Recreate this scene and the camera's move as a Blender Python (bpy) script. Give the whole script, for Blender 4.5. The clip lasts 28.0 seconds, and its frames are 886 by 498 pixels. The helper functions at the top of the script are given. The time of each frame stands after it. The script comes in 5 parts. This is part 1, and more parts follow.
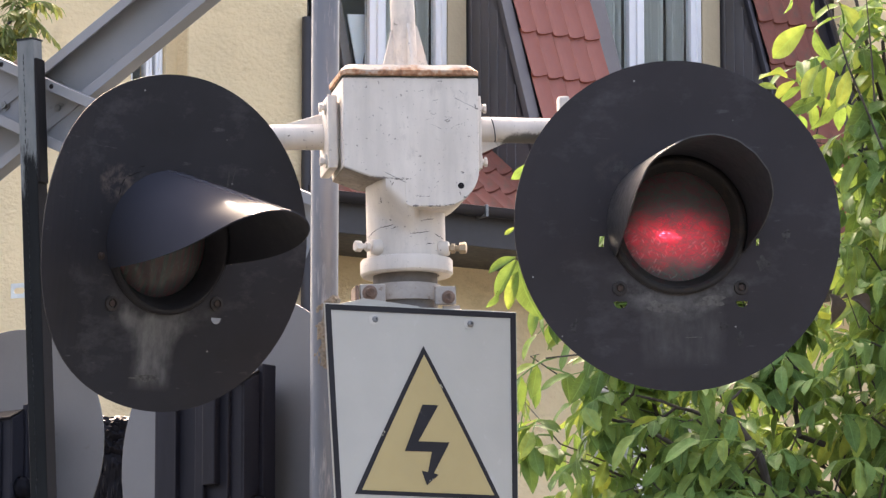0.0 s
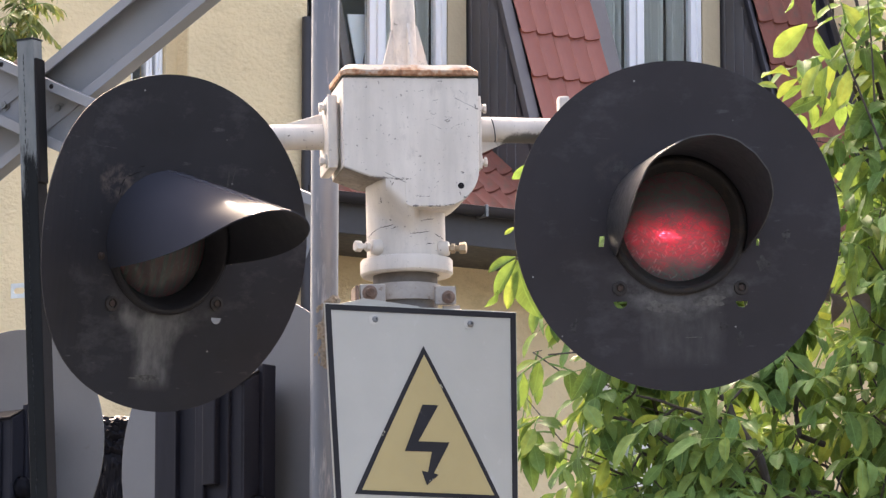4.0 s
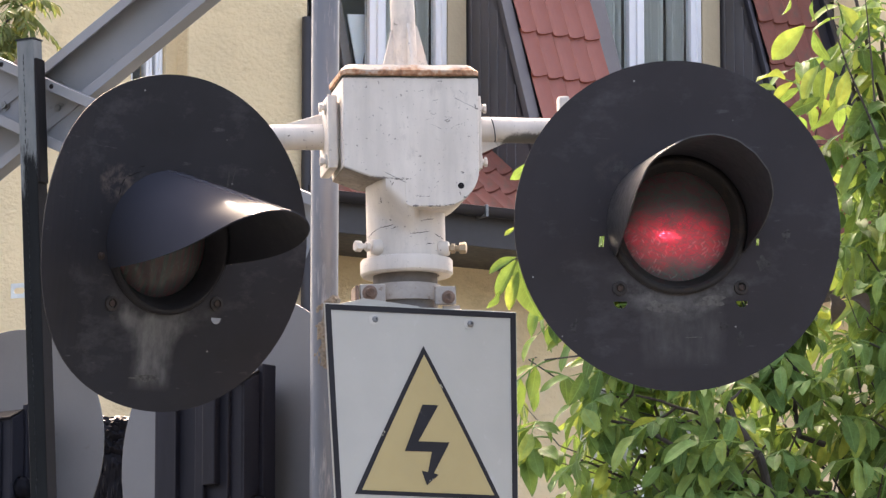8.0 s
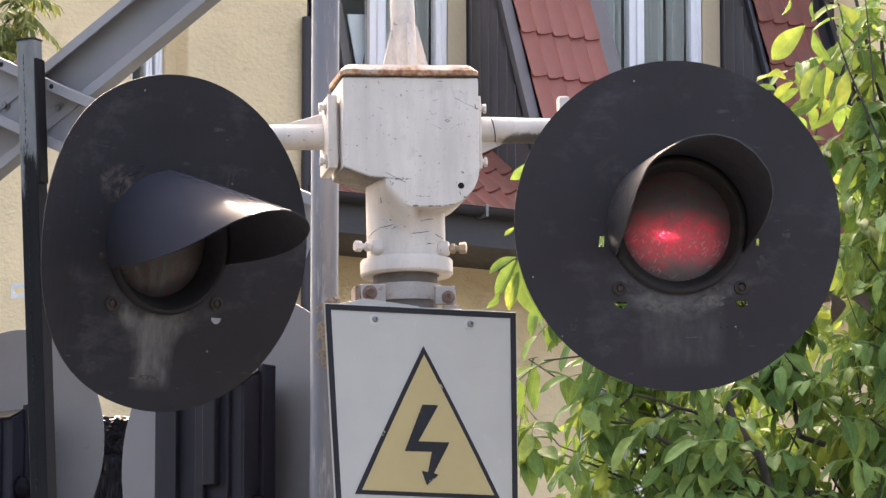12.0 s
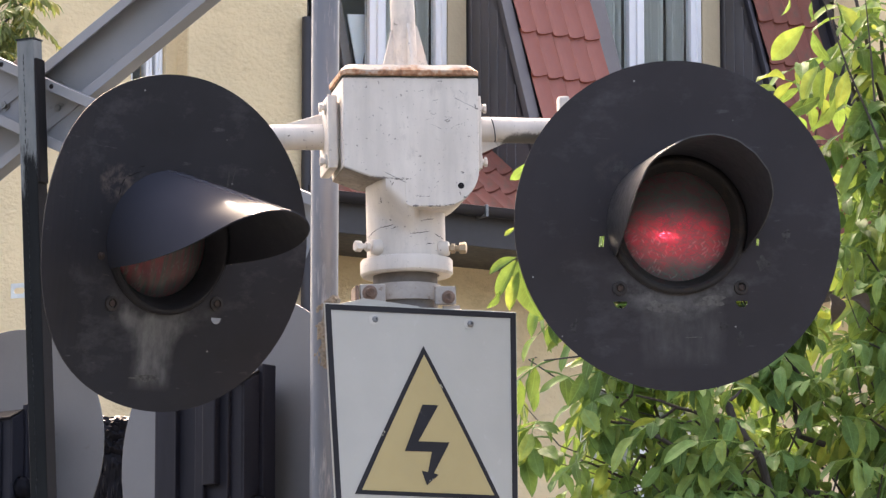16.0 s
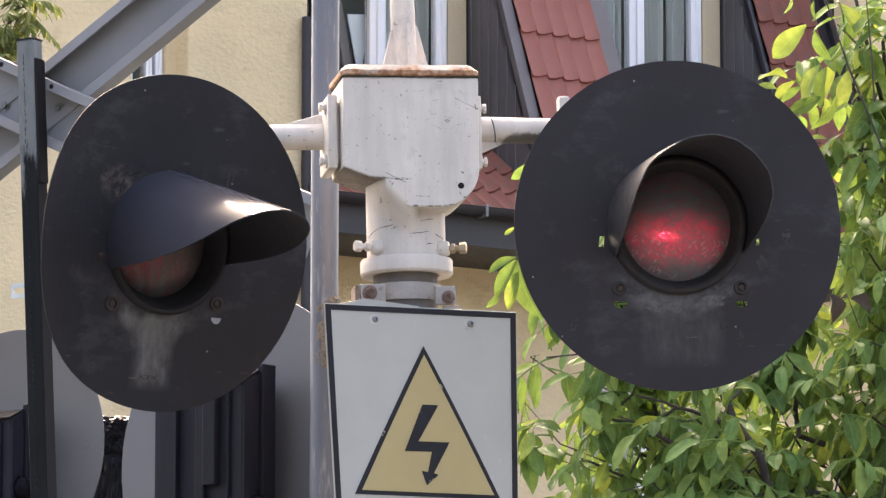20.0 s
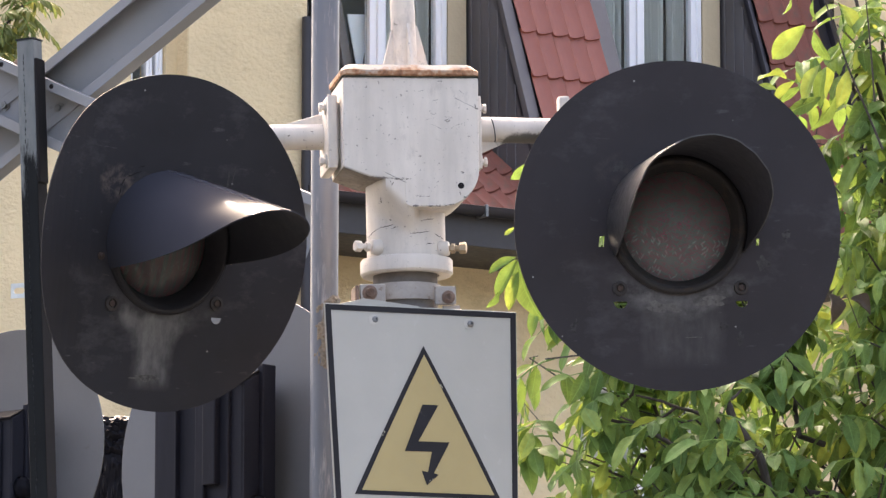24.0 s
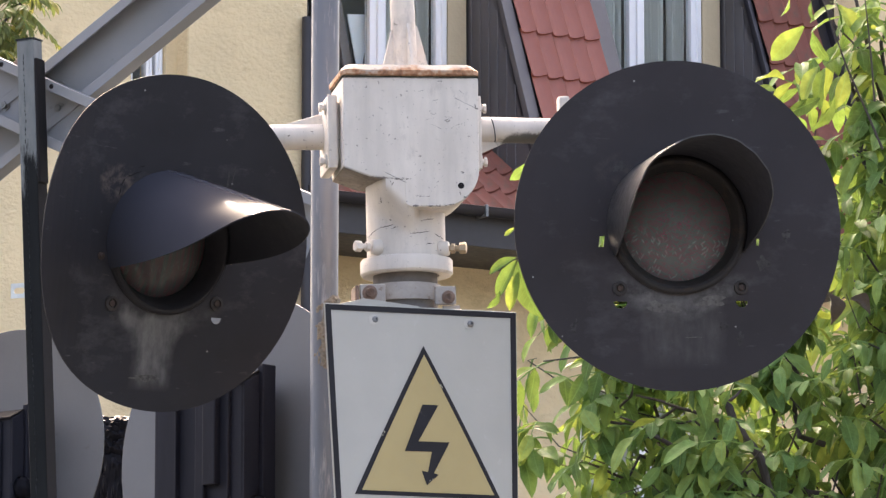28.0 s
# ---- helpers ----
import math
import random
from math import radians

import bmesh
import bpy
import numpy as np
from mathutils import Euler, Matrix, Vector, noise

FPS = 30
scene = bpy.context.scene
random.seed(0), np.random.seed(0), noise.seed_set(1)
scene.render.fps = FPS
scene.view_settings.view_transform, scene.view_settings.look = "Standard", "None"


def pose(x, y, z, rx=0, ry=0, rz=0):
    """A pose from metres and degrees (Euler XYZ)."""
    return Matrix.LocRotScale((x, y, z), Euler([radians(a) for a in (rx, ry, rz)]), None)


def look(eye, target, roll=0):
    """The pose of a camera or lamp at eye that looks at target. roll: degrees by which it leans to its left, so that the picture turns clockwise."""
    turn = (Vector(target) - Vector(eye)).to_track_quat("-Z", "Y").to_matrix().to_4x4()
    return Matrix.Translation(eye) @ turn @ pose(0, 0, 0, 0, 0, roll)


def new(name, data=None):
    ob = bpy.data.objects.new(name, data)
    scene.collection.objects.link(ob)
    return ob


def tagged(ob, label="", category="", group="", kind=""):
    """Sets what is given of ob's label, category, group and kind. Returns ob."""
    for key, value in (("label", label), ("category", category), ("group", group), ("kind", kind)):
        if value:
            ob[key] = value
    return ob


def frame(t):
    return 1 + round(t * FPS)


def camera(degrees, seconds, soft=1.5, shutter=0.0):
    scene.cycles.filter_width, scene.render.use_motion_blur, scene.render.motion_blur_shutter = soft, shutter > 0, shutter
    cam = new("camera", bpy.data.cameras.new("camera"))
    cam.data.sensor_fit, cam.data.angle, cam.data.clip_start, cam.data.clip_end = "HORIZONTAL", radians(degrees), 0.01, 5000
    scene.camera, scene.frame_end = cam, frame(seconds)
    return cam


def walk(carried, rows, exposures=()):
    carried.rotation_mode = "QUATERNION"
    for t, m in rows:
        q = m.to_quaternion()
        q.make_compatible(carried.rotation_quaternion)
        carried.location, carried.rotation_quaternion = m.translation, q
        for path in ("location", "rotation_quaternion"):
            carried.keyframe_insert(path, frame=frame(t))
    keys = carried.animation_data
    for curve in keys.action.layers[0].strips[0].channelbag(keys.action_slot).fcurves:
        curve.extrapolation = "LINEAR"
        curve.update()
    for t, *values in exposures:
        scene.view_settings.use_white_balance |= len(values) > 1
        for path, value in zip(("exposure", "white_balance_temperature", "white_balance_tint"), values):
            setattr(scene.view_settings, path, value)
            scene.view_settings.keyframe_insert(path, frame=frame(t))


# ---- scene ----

cam = camera(10.253, 28.0, soft=1.4)
EYE = pose(0, 0, 1.6, 99.2, 0, 0)
walk(cam, [(0, EYE), (28, EYE)], [(0, 2.54, 7460, 16), (28, 2.54, 7460, 16)])

# ---- world, sun and exposure
SUN_TO = Vector((-0.12, 0.66, 0.74)).normalized()
world = bpy.data.worlds.new("sky")
scene.world = world
world.use_nodes = True
wn = world.node_tree.nodes
sky = wn.new("ShaderNodeTexSky")
sky.sky_type, sky.sun_disc = "NISHITA", False
sky.sun_elevation = math.asin(SUN_TO.z)
sky.sun_rotation = math.atan2(SUN_TO.x, SUN_TO.y)
sky.dust_density, sky.air_density = 8.0, 1.0
world.node_tree.links.new(sky.outputs[0], wn["Background"].inputs[0])
wn["Background"].inputs[1].default_value = 0.15
sun = new("sun", bpy.data.lights.new("sun", "SUN"))
sun.data.energy, sun.data.angle, sun.data.color = 0.34, radians(3), (1.0, 0.96, 0.90)
sun.matrix_basis = look((0, 0, 30), Vector((0, 0, 30)) - SUN_TO)


# ---- materials
def nodes_of(name):
    m = bpy.data.materials.new(name)
    m.use_nodes = True
    nt = m.node_tree
    return m, nt, nt.nodes["Principled BSDF"]


def ramp(nt, source, stops):
    r = nt.nodes.new("ShaderNodeValToRGB")
    e = r.color_ramp.elements
    while len(e) < len(stops):
        e.new(0.5)
    for k, (p, c) in zip(e, stops):
        k.position, k.color = p, (*c, 1) if len(c) == 3 else c
    nt.links.new(source, r.inputs[0])
    return r.outputs[0]


def grey(v):
    return (v, v, v)


def blend(nt, fac, a, b, how="MIX"):
    m = nt.nodes.new("ShaderNodeMix")
    m.data_type, m.blend_type = "RGBA", how
    for sock, v in ((m.inputs[0], fac), (m.inputs[6], a), (m.inputs[7], b)):
        if isinstance(v, bpy.types.NodeSocket):
            nt.links.new(v, sock)
        else:
            sock.default_value = v if isinstance(v, (int, float)) else (*v, 1)
    return m.outputs[2]


def noise_of(nt, scale, detail=4.0, stretch=(1, 1, 1), rough=0.55):
    tc = nt.nodes.new("ShaderNodeTexCoord")
    mp = nt.nodes.new("ShaderNodeMapping")
    mp.inputs["Scale"].default_value = stretch
    n = nt.nodes.new("ShaderNodeTexNoise")
    n.inputs["Scale"].default_value, n.inputs["Detail"].default_value, n.inputs["Roughness"].default_value = scale, detail, rough
    nt.links.new(tc.outputs["Object"], mp.inputs[0])
    nt.links.new(mp.outputs[0], n.inputs["Vector"])
    return n.outputs[0]


def leaned(nt, source, lean, scale, shift=(0, 0, 0)):
    """Coordinates turned about y first, then stretched along the turned axes."""
    mp = nt.nodes.new("ShaderNodeMapping")
    mp.vector_type = "TEXTURE"
    mp.inputs["Rotation"].default_value, mp.inputs["Location"].default_value = (0, lean, 0), shift
    mp.inputs["Scale"].default_value = tuple(1 / k for k in scale)
    nt.links.new(source, mp.inputs[0])
    return mp.outputs[0]


def bump(nt, p, source, strength=0.2, distance=0.002):
    b = nt.nodes.new("ShaderNodeBump")
    b.inputs["Strength"].default_value, b.inputs["Distance"].default_value = strength, distance
    nt.links.new(source, b.inputs["Height"])
    nt.links.new(b.outputs[0], p.inputs["Normal"])


def surface(name, base, rough=0.6, metal=0.0, big=3.0, fine=60.0, vary=0.25, relief=0.15, stain=None, stain_cut=(0.56, 0.7), stretch=(1, 1, 1), deep=0.002, gloss=0.5):
    """A surface with broad variation, fine grain, relief and, where given, stains of a second colour."""
    m, nt, p = nodes_of(name)
    nb, nf = noise_of(nt, big, 5, stretch), noise_of(nt, fine, 4, stretch)
    lo, hi = tuple(c * (1 - vary) for c in base), tuple(min(1, c * (1 + vary)) for c in base)
    col = ramp(nt, nb, [(0.3, lo), (0.7, hi)])
    col = blend(nt, 0.35 * min(1, vary * 3), col, ramp(nt, nf, [(0.3, lo), (0.7, hi)]))
    if stain:
        ns = noise_of(nt, big * 4.3, 8, stretch, 0.65)
        mask = ramp(nt, ns, [(stain_cut[0], grey(0)), (stain_cut[1], grey(1))])
        col = blend(nt, mask, col, stain)
    nt.links.new(col, p.inputs["Base Color"])
    dr = 0.1 if relief > 0 else 0.02
    rr = ramp(nt, nf, [(0.25, grey(max(0.02, rough - dr))), (0.75, grey(min(1, rough + dr)))])
    nt.links.new(rr, p.inputs["Roughness"])
    p.inputs["Metallic"].default_value, p.inputs["Specular IOR Level"].default_value = metal, gloss
    bump(nt, p, nf, relief, deep)
    return m


def enamel(name, rusty, dirt=(0.60, 0.45), dark_low=False):
    """Old white paint on cast iron: chips, specks, a few scratches, grime, and rust that has run along a lower edge."""
    m, nt, p = nodes_of(name)
    tc = nt.nodes.new("ShaderNodeTexCoord")
    sx = nt.nodes.new("ShaderNodeSeparateXYZ")
    nt.links.new(tc.outputs["Object"], sx.inputs[0])

    def calc(op, a, b=0.0):
        k = nt.nodes.new("ShaderNodeMath")
        k.operation = op
        for i, v in enumerate((a, b)):
            if isinstance(v, bpy.types.NodeSocket):
                nt.links.new(v, k.inputs[i])
            else:
                k.inputs[i].default_value = v
        return k.outputs[0]

    def held(v, top):
        return calc("MINIMUM", calc("MAXIMUM", v, 0.0), top)
    col = ramp(nt, noise_of(nt, 9, 5), [(0.3, (0.625, 0.566, 0.500)), (0.7, (0.715, 0.655, 0.585))])
    wash = ramp(nt, noise_of(nt, 14, 7, (1, 1, 0.16), 0.65), [(0.46, grey(0)), (0.70, grey(0.5))])
    col = blend(nt, wash, col, (0.43, 0.40, 0.36))
    spread = noise_of(nt, 26, 8, (1, 1, 0.5), 0.7)
    # The dark patches close up below z 3.279, right of x 0.13.
    if dark_low:
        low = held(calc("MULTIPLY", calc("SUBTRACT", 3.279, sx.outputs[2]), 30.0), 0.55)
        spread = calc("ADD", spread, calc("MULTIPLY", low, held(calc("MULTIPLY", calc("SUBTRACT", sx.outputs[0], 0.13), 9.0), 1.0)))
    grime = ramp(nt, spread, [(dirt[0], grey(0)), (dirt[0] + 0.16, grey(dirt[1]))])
    col = blend(nt, grime, col, (0.13, 0.12, 0.105) if dark_low else (0.34, 0.31, 0.285))
    chips = ramp(nt, noise_of(nt, 48, 6, (1, 1, 1.3), 0.65), [(0.668, grey(0)), (0.690, grey(1))])
    specks = ramp(nt, noise_of(nt, 170, 3, (1, 1, 1), 0.5), [(0.685, grey(0)), (0.715, grey(0.65))])
    col = blend(nt, blend(nt, 1.0, chips, specks, "LIGHTEN"), col, (0.15, 0.135, 0.12))
    hair = ramp(nt, noise_of(nt, 8, 4, (1, 1, 1.6), 0.6), [(0.489, grey(0)), (0.497, grey(0.75)), (0.503, grey(0.75)), (0.511, grey(0))])
    hair = blend(nt, 1.0, hair, ramp(nt, noise_of(nt, 13, 3), [(0.66, grey(0)), (0.69, grey(1))]), "MULTIPLY")
    col = blend(nt, hair, col, (0.16, 0.145, 0.13))
    for tip, cut in ((24, 0.755), (-16, 0.765)):
        n = nt.nodes.new("ShaderNodeTexNoise")
        n.inputs["Scale"].default_value, n.inputs["Detail"].default_value = 1.6, 3
        nt.links.new(leaned(nt, tc.outputs["Object"], radians(tip), (9, 9, 120)), n.inputs["Vector"])
        col = blend(nt, ramp(nt, n.outputs[0], [(cut - 0.03, grey(0)), (cut, grey(0.8))]), col, (0.17, 0.155, 0.14))
    if rusty:
        col = blend(nt, 1.0, col, (0.76, 0.74, 0.71), "MULTIPLY")
        base = calc("ADD", noise_of(nt, 22, 8, (1, 1, 1), 0.68), held(calc("MULTIPLY", calc("SUBTRACT", 3.3770, sx.outputs[2]), 18.0), 0.20))
        rust = ramp(nt, base, [(0.49, grey(0)), (0.64, grey(0.95))])
        col = blend(nt, rust, col, ramp(nt, noise_of(nt, 75, 6), [(0.32, (0.13, 0.055, 0.03)), (0.5, (0.36, 0.17, 0.085)), (0.7, (0.52, 0.36, 0.24))]))
    nt.links.new(col, p.inputs["Base Color"])
    p.inputs["Roughness"].default_value, p.inputs["Specular IOR Level"].default_value = 0.58, 0.16
    bump(nt, p, noise_of(nt, 45, 6), 0.25, 0.002)
    return m


def board_black(name, dirt, base, shine, arc, rust, run, shrink):
    """Flat black paint of the background boards, with dried grey dirt washed down below the lens."""
    m, nt, p = nodes_of(name)
    col = ramp(nt, noise_of(nt, 7, 6), [(0.3, tuple(c * 0.85 for c in base)), (0.75, tuple(c * 1.2 for c in base))])
    specks = ramp(nt, noise_of(nt, 38, 8, (1, 1, 1), 0.72), [(0.63, grey(0)), (0.75, grey(0.30))])
    col = blend(nt, specks, col, (0.12, 0.115, 0.115))
    dots = nt.nodes.new("ShaderNodeTexVoronoi")
    dots.inputs["Scale"].default_value = 55
    dt = nt.nodes.new("ShaderNodeTexCoord")
    nt.links.new(dt.outputs["Object"], dots.inputs["Vector"])
    rare = ramp(nt, dots.outputs["Color"], [(0.90, grey(0)), (0.92, grey(1))])
    dot = blend(nt, 1.0, ramp(nt, dots.outputs["Distance"], [(0.07, grey(0.8)), (0.12, grey(0))]), rare, "MULTIPLY")
    col = blend(nt, dot, col, (0.35, 0.34, 0.33))
    scuff = ramp(nt, noise_of(nt, 5, 7, (1, 1, 1.8), 0.7), [(0.54, grey(0)), (0.70, grey(0.6))])
    col = blend(nt, scuff, col, (0.074, 0.070, 0.075))
    rub = ramp(nt, noise_of(nt, 17, 6, (1, 1, 3.5), 0.6), [(0.65, grey(0)), (0.72, grey(0.35))])
    col = blend(nt, rub, col, (0.12, 0.115, 0.12))
    tc = nt.nodes.new("ShaderNodeTexCoord")
    sx = nt.nodes.new("ShaderNodeSeparateXYZ")
    nt.links.new(tc.outputs["Object"], sx.inputs[0])

    def calc(op, a, b=None):
        k = nt.nodes.new("ShaderNodeMath")
        k.operation = op
        for i, v in enumerate((a, b)):
            if v is None:
                continue
            if isinstance(v, bpy.types.NodeSocket):
                nt.links.new(v, k.inputs[i])
            else:
                k.inputs[i].default_value = v
        return k.outputs[0]
    wob = calc("MULTIPLY", calc("SUBTRACT", noise_of(nt, 16, 5), 0.5), 0.10)
    taper = calc("MULTIPLY", calc("MAXIMUM", calc("ADD", sx.outputs[2], 0.190), 0.0), shrink)
    side = calc("SUBTRACT", calc("ADD", run, taper), calc("ADD", calc("ABSOLUTE", calc("ADD", sx.outputs[0], 0.014 if shrink else -0.004)), calc("MULTIPLY", wob, 0.55)))
    side = calc("MINIMUM", calc("MAXIMUM", calc("MULTIPLY", side, 40), 0), 1)
    low = calc("SUBTRACT", -0.118, calc("ADD", sx.outputs[2], wob))
    low = calc("MINIMUM", calc("MAXIMUM", calc("MULTIPLY", low, 40), 0), 1)
    end = calc("MINIMUM", calc("MAXIMUM", calc("MULTIPLY", calc("ADD", sx.outputs[2], 0.268), 40), 0), 1)
    mask = calc("MULTIPLY", calc("MULTIPLY", side, low), end)
    streak = ramp(nt, noise_of(nt, 16, 9, (1.5, 1, 0.6), 0.72), [(0.34, grey(0.18 * dirt)), (0.66, grey(dirt))])
    mask = calc("MULTIPLY", mask, streak)
    col = blend(nt, mask, col, (0.15, 0.145, 0.14))
    dist = calc("SQRT", calc("ADD", calc("MULTIPLY", sx.outputs[0], sx.outputs[0]), calc("MULTIPLY", sx.outputs[2], sx.outputs[2])))
    band = calc("SUBTRACT", 0.030, calc("ABSOLUTE", calc("SUBTRACT", calc("ADD", dist, calc("MULTIPLY", wob, 0.5)), 0.147)))
    band = calc("MINIMUM", calc("MAXIMUM", calc("MULTIPLY", band, 45), 0), 1)
    under = calc("MINIMUM", calc("MAXIMUM", calc("MULTIPLY", calc("SUBTRACT", -0.085, sx.outputs[2]), 30), 0), 1)
    smear = ramp(nt, noise_of(nt, 30, 8, (1, 1, 1.3), 0.7), [(0.36, grey(0.0)), (0.66, grey(arc))])
    col = blend(nt, calc("MULTIPLY", calc("MULTIPLY", band, under), smear), col, (0.15, 0.145, 0.142))
    px, pz = calc("ADD", sx.outputs[0], 0.116), calc("SUBTRACT", sx.outputs[2], 0.100)
    near = calc("SQRT", calc("ADD", calc("MULTIPLY", px, px), calc("MULTIPLY", pz, pz)))
    near = calc("MINIMUM", calc("MAXIMUM", calc("MULTIPLY", calc("SUBTRACT", 0.040, calc("ADD", near, wob)), 60), 0), 1)
    flake = ramp(nt, noise_of(nt, 45, 8, (1, 1, 1), 0.7), [(0.44, grey(0.0)), (0.62, grey(rust))])
    col = blend(nt, calc("MULTIPLY", near, flake), col, (0.13, 0.10, 0.085))
    nt.links.new(col, p.inputs["Base Color"])
    p.inputs["Roughness"].default_value, p.inputs["Specular IOR Level"].default_value = 0.72, shine
    bump(nt, p, noise_of(nt, 30, 6), 0.2, 0.0015)
    return m


def leaf_material(name, front, thin):
    """A thin leaf: dull green above, light shining through, a paler midrib and side veins."""
    m, nt, p = nodes_of(name)
    oi = nt.nodes.new("ShaderNodeObjectInfo")
    geo = nt.nodes.new("ShaderNodeNewGeometry")
    uv = nt.nodes.new("ShaderNodeTexCoord")
    sx = nt.nodes.new("ShaderNodeSeparateXYZ")
    nt.links.new(uv.outputs["UV"], sx.inputs[0])

    def calc(op, a, b=0.0):
        k = nt.nodes.new("ShaderNodeMath")
        k.operation = op
        for i, v in enumerate((a, b)):
            if isinstance(v, bpy.types.NodeSocket):
                nt.links.new(v, k.inputs[i])
            else:
                k.inputs[i].default_value = v
        return k.outputs[0]
    pick = calc("FRACT", calc("ADD", oi.outputs["Random"], geo.outputs["Random Per Island"]))
    off = calc("ABSOLUTE", sx.outputs[1])
    side = calc("FRACT", calc("MULTIPLY", calc("SUBTRACT", sx.outputs[0], calc("MULTIPLY", off, 0.16)), 10.0))
    side = ramp(nt, side, [(0.0, grey(0.55)), (0.10, grey(0)), (0.90, grey(0)), (1.0, grey(0.55))])
    rib = ramp(nt, off, [(0.03, grey(1)), (0.10, grey(0))])
    veins = blend(nt, 1.0, side, rib, "LIGHTEN")
    mottle = noise_of(nt, 30, 5)

    def tone(c, v):
        t = ramp(nt, pick, [(0.0, tuple(k * (1 - v) for k in c)), (0.55, c), (1.0, (c[0] * 1.7, c[1] * 1.3, c[2] * 1.1))])
        return blend(nt, 1.0, t, ramp(nt, mottle, [(0.3, grey(0.72)), (0.7, grey(1.2))]), "MULTIPLY")
    a, b = tone(front, 0.40), tone(thin, 0.35)
    a = blend(nt, blend(nt, 1.0, veins, grey(0.45), "MULTIPLY"), a, tuple(min(1, k * 2.2) for k in front))
    b = blend(nt, blend(nt, 1.0, veins, grey(0.45), "MULTIPLY"), b, tuple(k * 0.55 for k in thin))
    nt.links.new(a, p.inputs["Base Color"])
    p.inputs["Roughness"].default_value, p.inputs["Specular IOR Level"].default_value = 0.52, 0.13
    bump(nt, p, veins, 0.35, 0.002)
    tr = nt.nodes.new("ShaderNodeBsdfTranslucent")
    nt.links.new(b, tr.inputs[0])
    mx = nt.nodes.new("ShaderNodeMixShader")
    mx.inputs[0].default_value = 0.39
    nt.links.new(p.outputs[0], mx.inputs[1])
    nt.links.new(tr.outputs[0], mx.inputs[2])
    nt.links.new(mx.outputs[0], nt.nodes["Material Output"].inputs[0])
    return m


def lens_material(name, ribbed):
    """Dusty red signal glass: dull outside, lets the lamp's light through diffusely, with small clear facets."""
    m, nt, p = nodes_of(name)
    dust = ramp(nt, noise_of(nt, 30, 6, (1.6, 1, 0.3) if ribbed else (1, 1, 1), 0.65), [(0.3, (0.134, 0.126, 0.128)), (0.72, (0.180, 0.170, 0.172))])
    tc = nt.nodes.new("ShaderNodeTexCoord")
    marks = []
    for lean, wide in ((0.48, 1.0), (-0.48, 1.08), (0.95, 0.9)):
        vo = nt.nodes.new("ShaderNodeTexVoronoi")
        vo.voronoi_dimensions = "3D"
        vo.inputs["Scale"].default_value = 1.0
        nt.links.new(leaned(nt, tc.outputs["Object"], lean, (150 * wide, 1, 46 * wide), (lean * 0.03, 0, lean * 0.07)), vo.inputs["Vector"])
        spot = ramp(nt, vo.outputs["Distance"], [(0.17, grey(1)), (0.30, grey(0))])
        pick = ramp(nt, vo.outputs["Color"], [(0.26, grey(0)), (0.30, grey(1))])
        marks.append(blend(nt, 1.0, spot, pick, "MULTIPLY"))
    mask = blend(nt, 1.0, blend(nt, 1.0, marks[0], marks[1], "LIGHTEN"), marks[2], "LIGHTEN")
    sx = nt.nodes.new("ShaderNodeSeparateXYZ")
    nt.links.new(tc.outputs["Object"], sx.inputs[0])
    half = nt.nodes.new("ShaderNodeMapRange")
    for k, v in zip(("From Min", "From Max", "To Min", "To Max"), (0.004, -0.030, 0, 1)):
        half.inputs[k].default_value = v
    nt.links.new(sx.outputs[2], half.inputs[0])
    mask = blend(nt, 1.0, mask, half.outputs[0], "MULTIPLY")
    if ribbed:
        mask = blend(nt, 1.0, mask, grey(0.25), "MULTIPLY")
    if ribbed:
        dust = blend(nt, 1.0, dust, (0.35, 0.38, 0.40), "MULTIPLY")
    nt.links.new(blend(nt, mask, dust, (0.33, 0.285, 0.292)), p.inputs["Base Color"])
    p.inputs["Roughness"].default_value = 0.4
    bump(nt, p, mask, 0.3, 0.001)
    tr = nt.nodes.new("ShaderNodeBsdfTranslucent")
    tr.inputs[0].default_value = (0.90, 0.022, 0.095, 1)
    s1 = nt.nodes.new("ShaderNodeMixShader")
    if ribbed:
        nt.links.new(ramp(nt, noise_of(nt, 60, 3, (2.2, 1, 0.10), 0.5), [(0.38, grey(0.14)), (0.60, grey(0.40))]), s1.inputs[0])
    else:
        lines = grey(0)
        for lean, many in ((0.75, 1.0), (-0.62, 1.2), (0.15, 0.8)):
            n = nt.nodes.new("ShaderNodeTexNoise")
            n.inputs["Scale"].default_value, n.inputs["Detail"].default_value, n.inputs["Distortion"].default_value = 1.0, 2, 0.3
            nt.links.new(leaned(nt, tc.outputs["Object"], lean, (16 * many, 1, 62 * many)), n.inputs["Vector"])
            lines = blend(nt, 1.0, ramp(nt, n.outputs[0], [(0.46, grey(0)), (0.485, grey(1)), (0.50, grey(1)), (0.525, grey(0))]), lines, "LIGHTEN")
        nt.links.new(ramp(nt, lines, [(0.0, grey(0.36)), (1.0, grey(0.15))]), s1.inputs[0])
    nt.links.new(p.outputs[0], s1.inputs[1])
    nt.links.new(tr.outputs[0], s1.inputs[2])
    clear = nt.nodes.new("ShaderNodeBsdfRefraction")
    clear.inputs["Color"].default_value, clear.inputs["Roughness"].default_value, clear.inputs["IOR"].default_value = (0.90, 0.085, 0.17, 1), 0.42, 1.03
    s2 = nt.nodes.new("ShaderNodeMixShader")
    weak = grey(0)
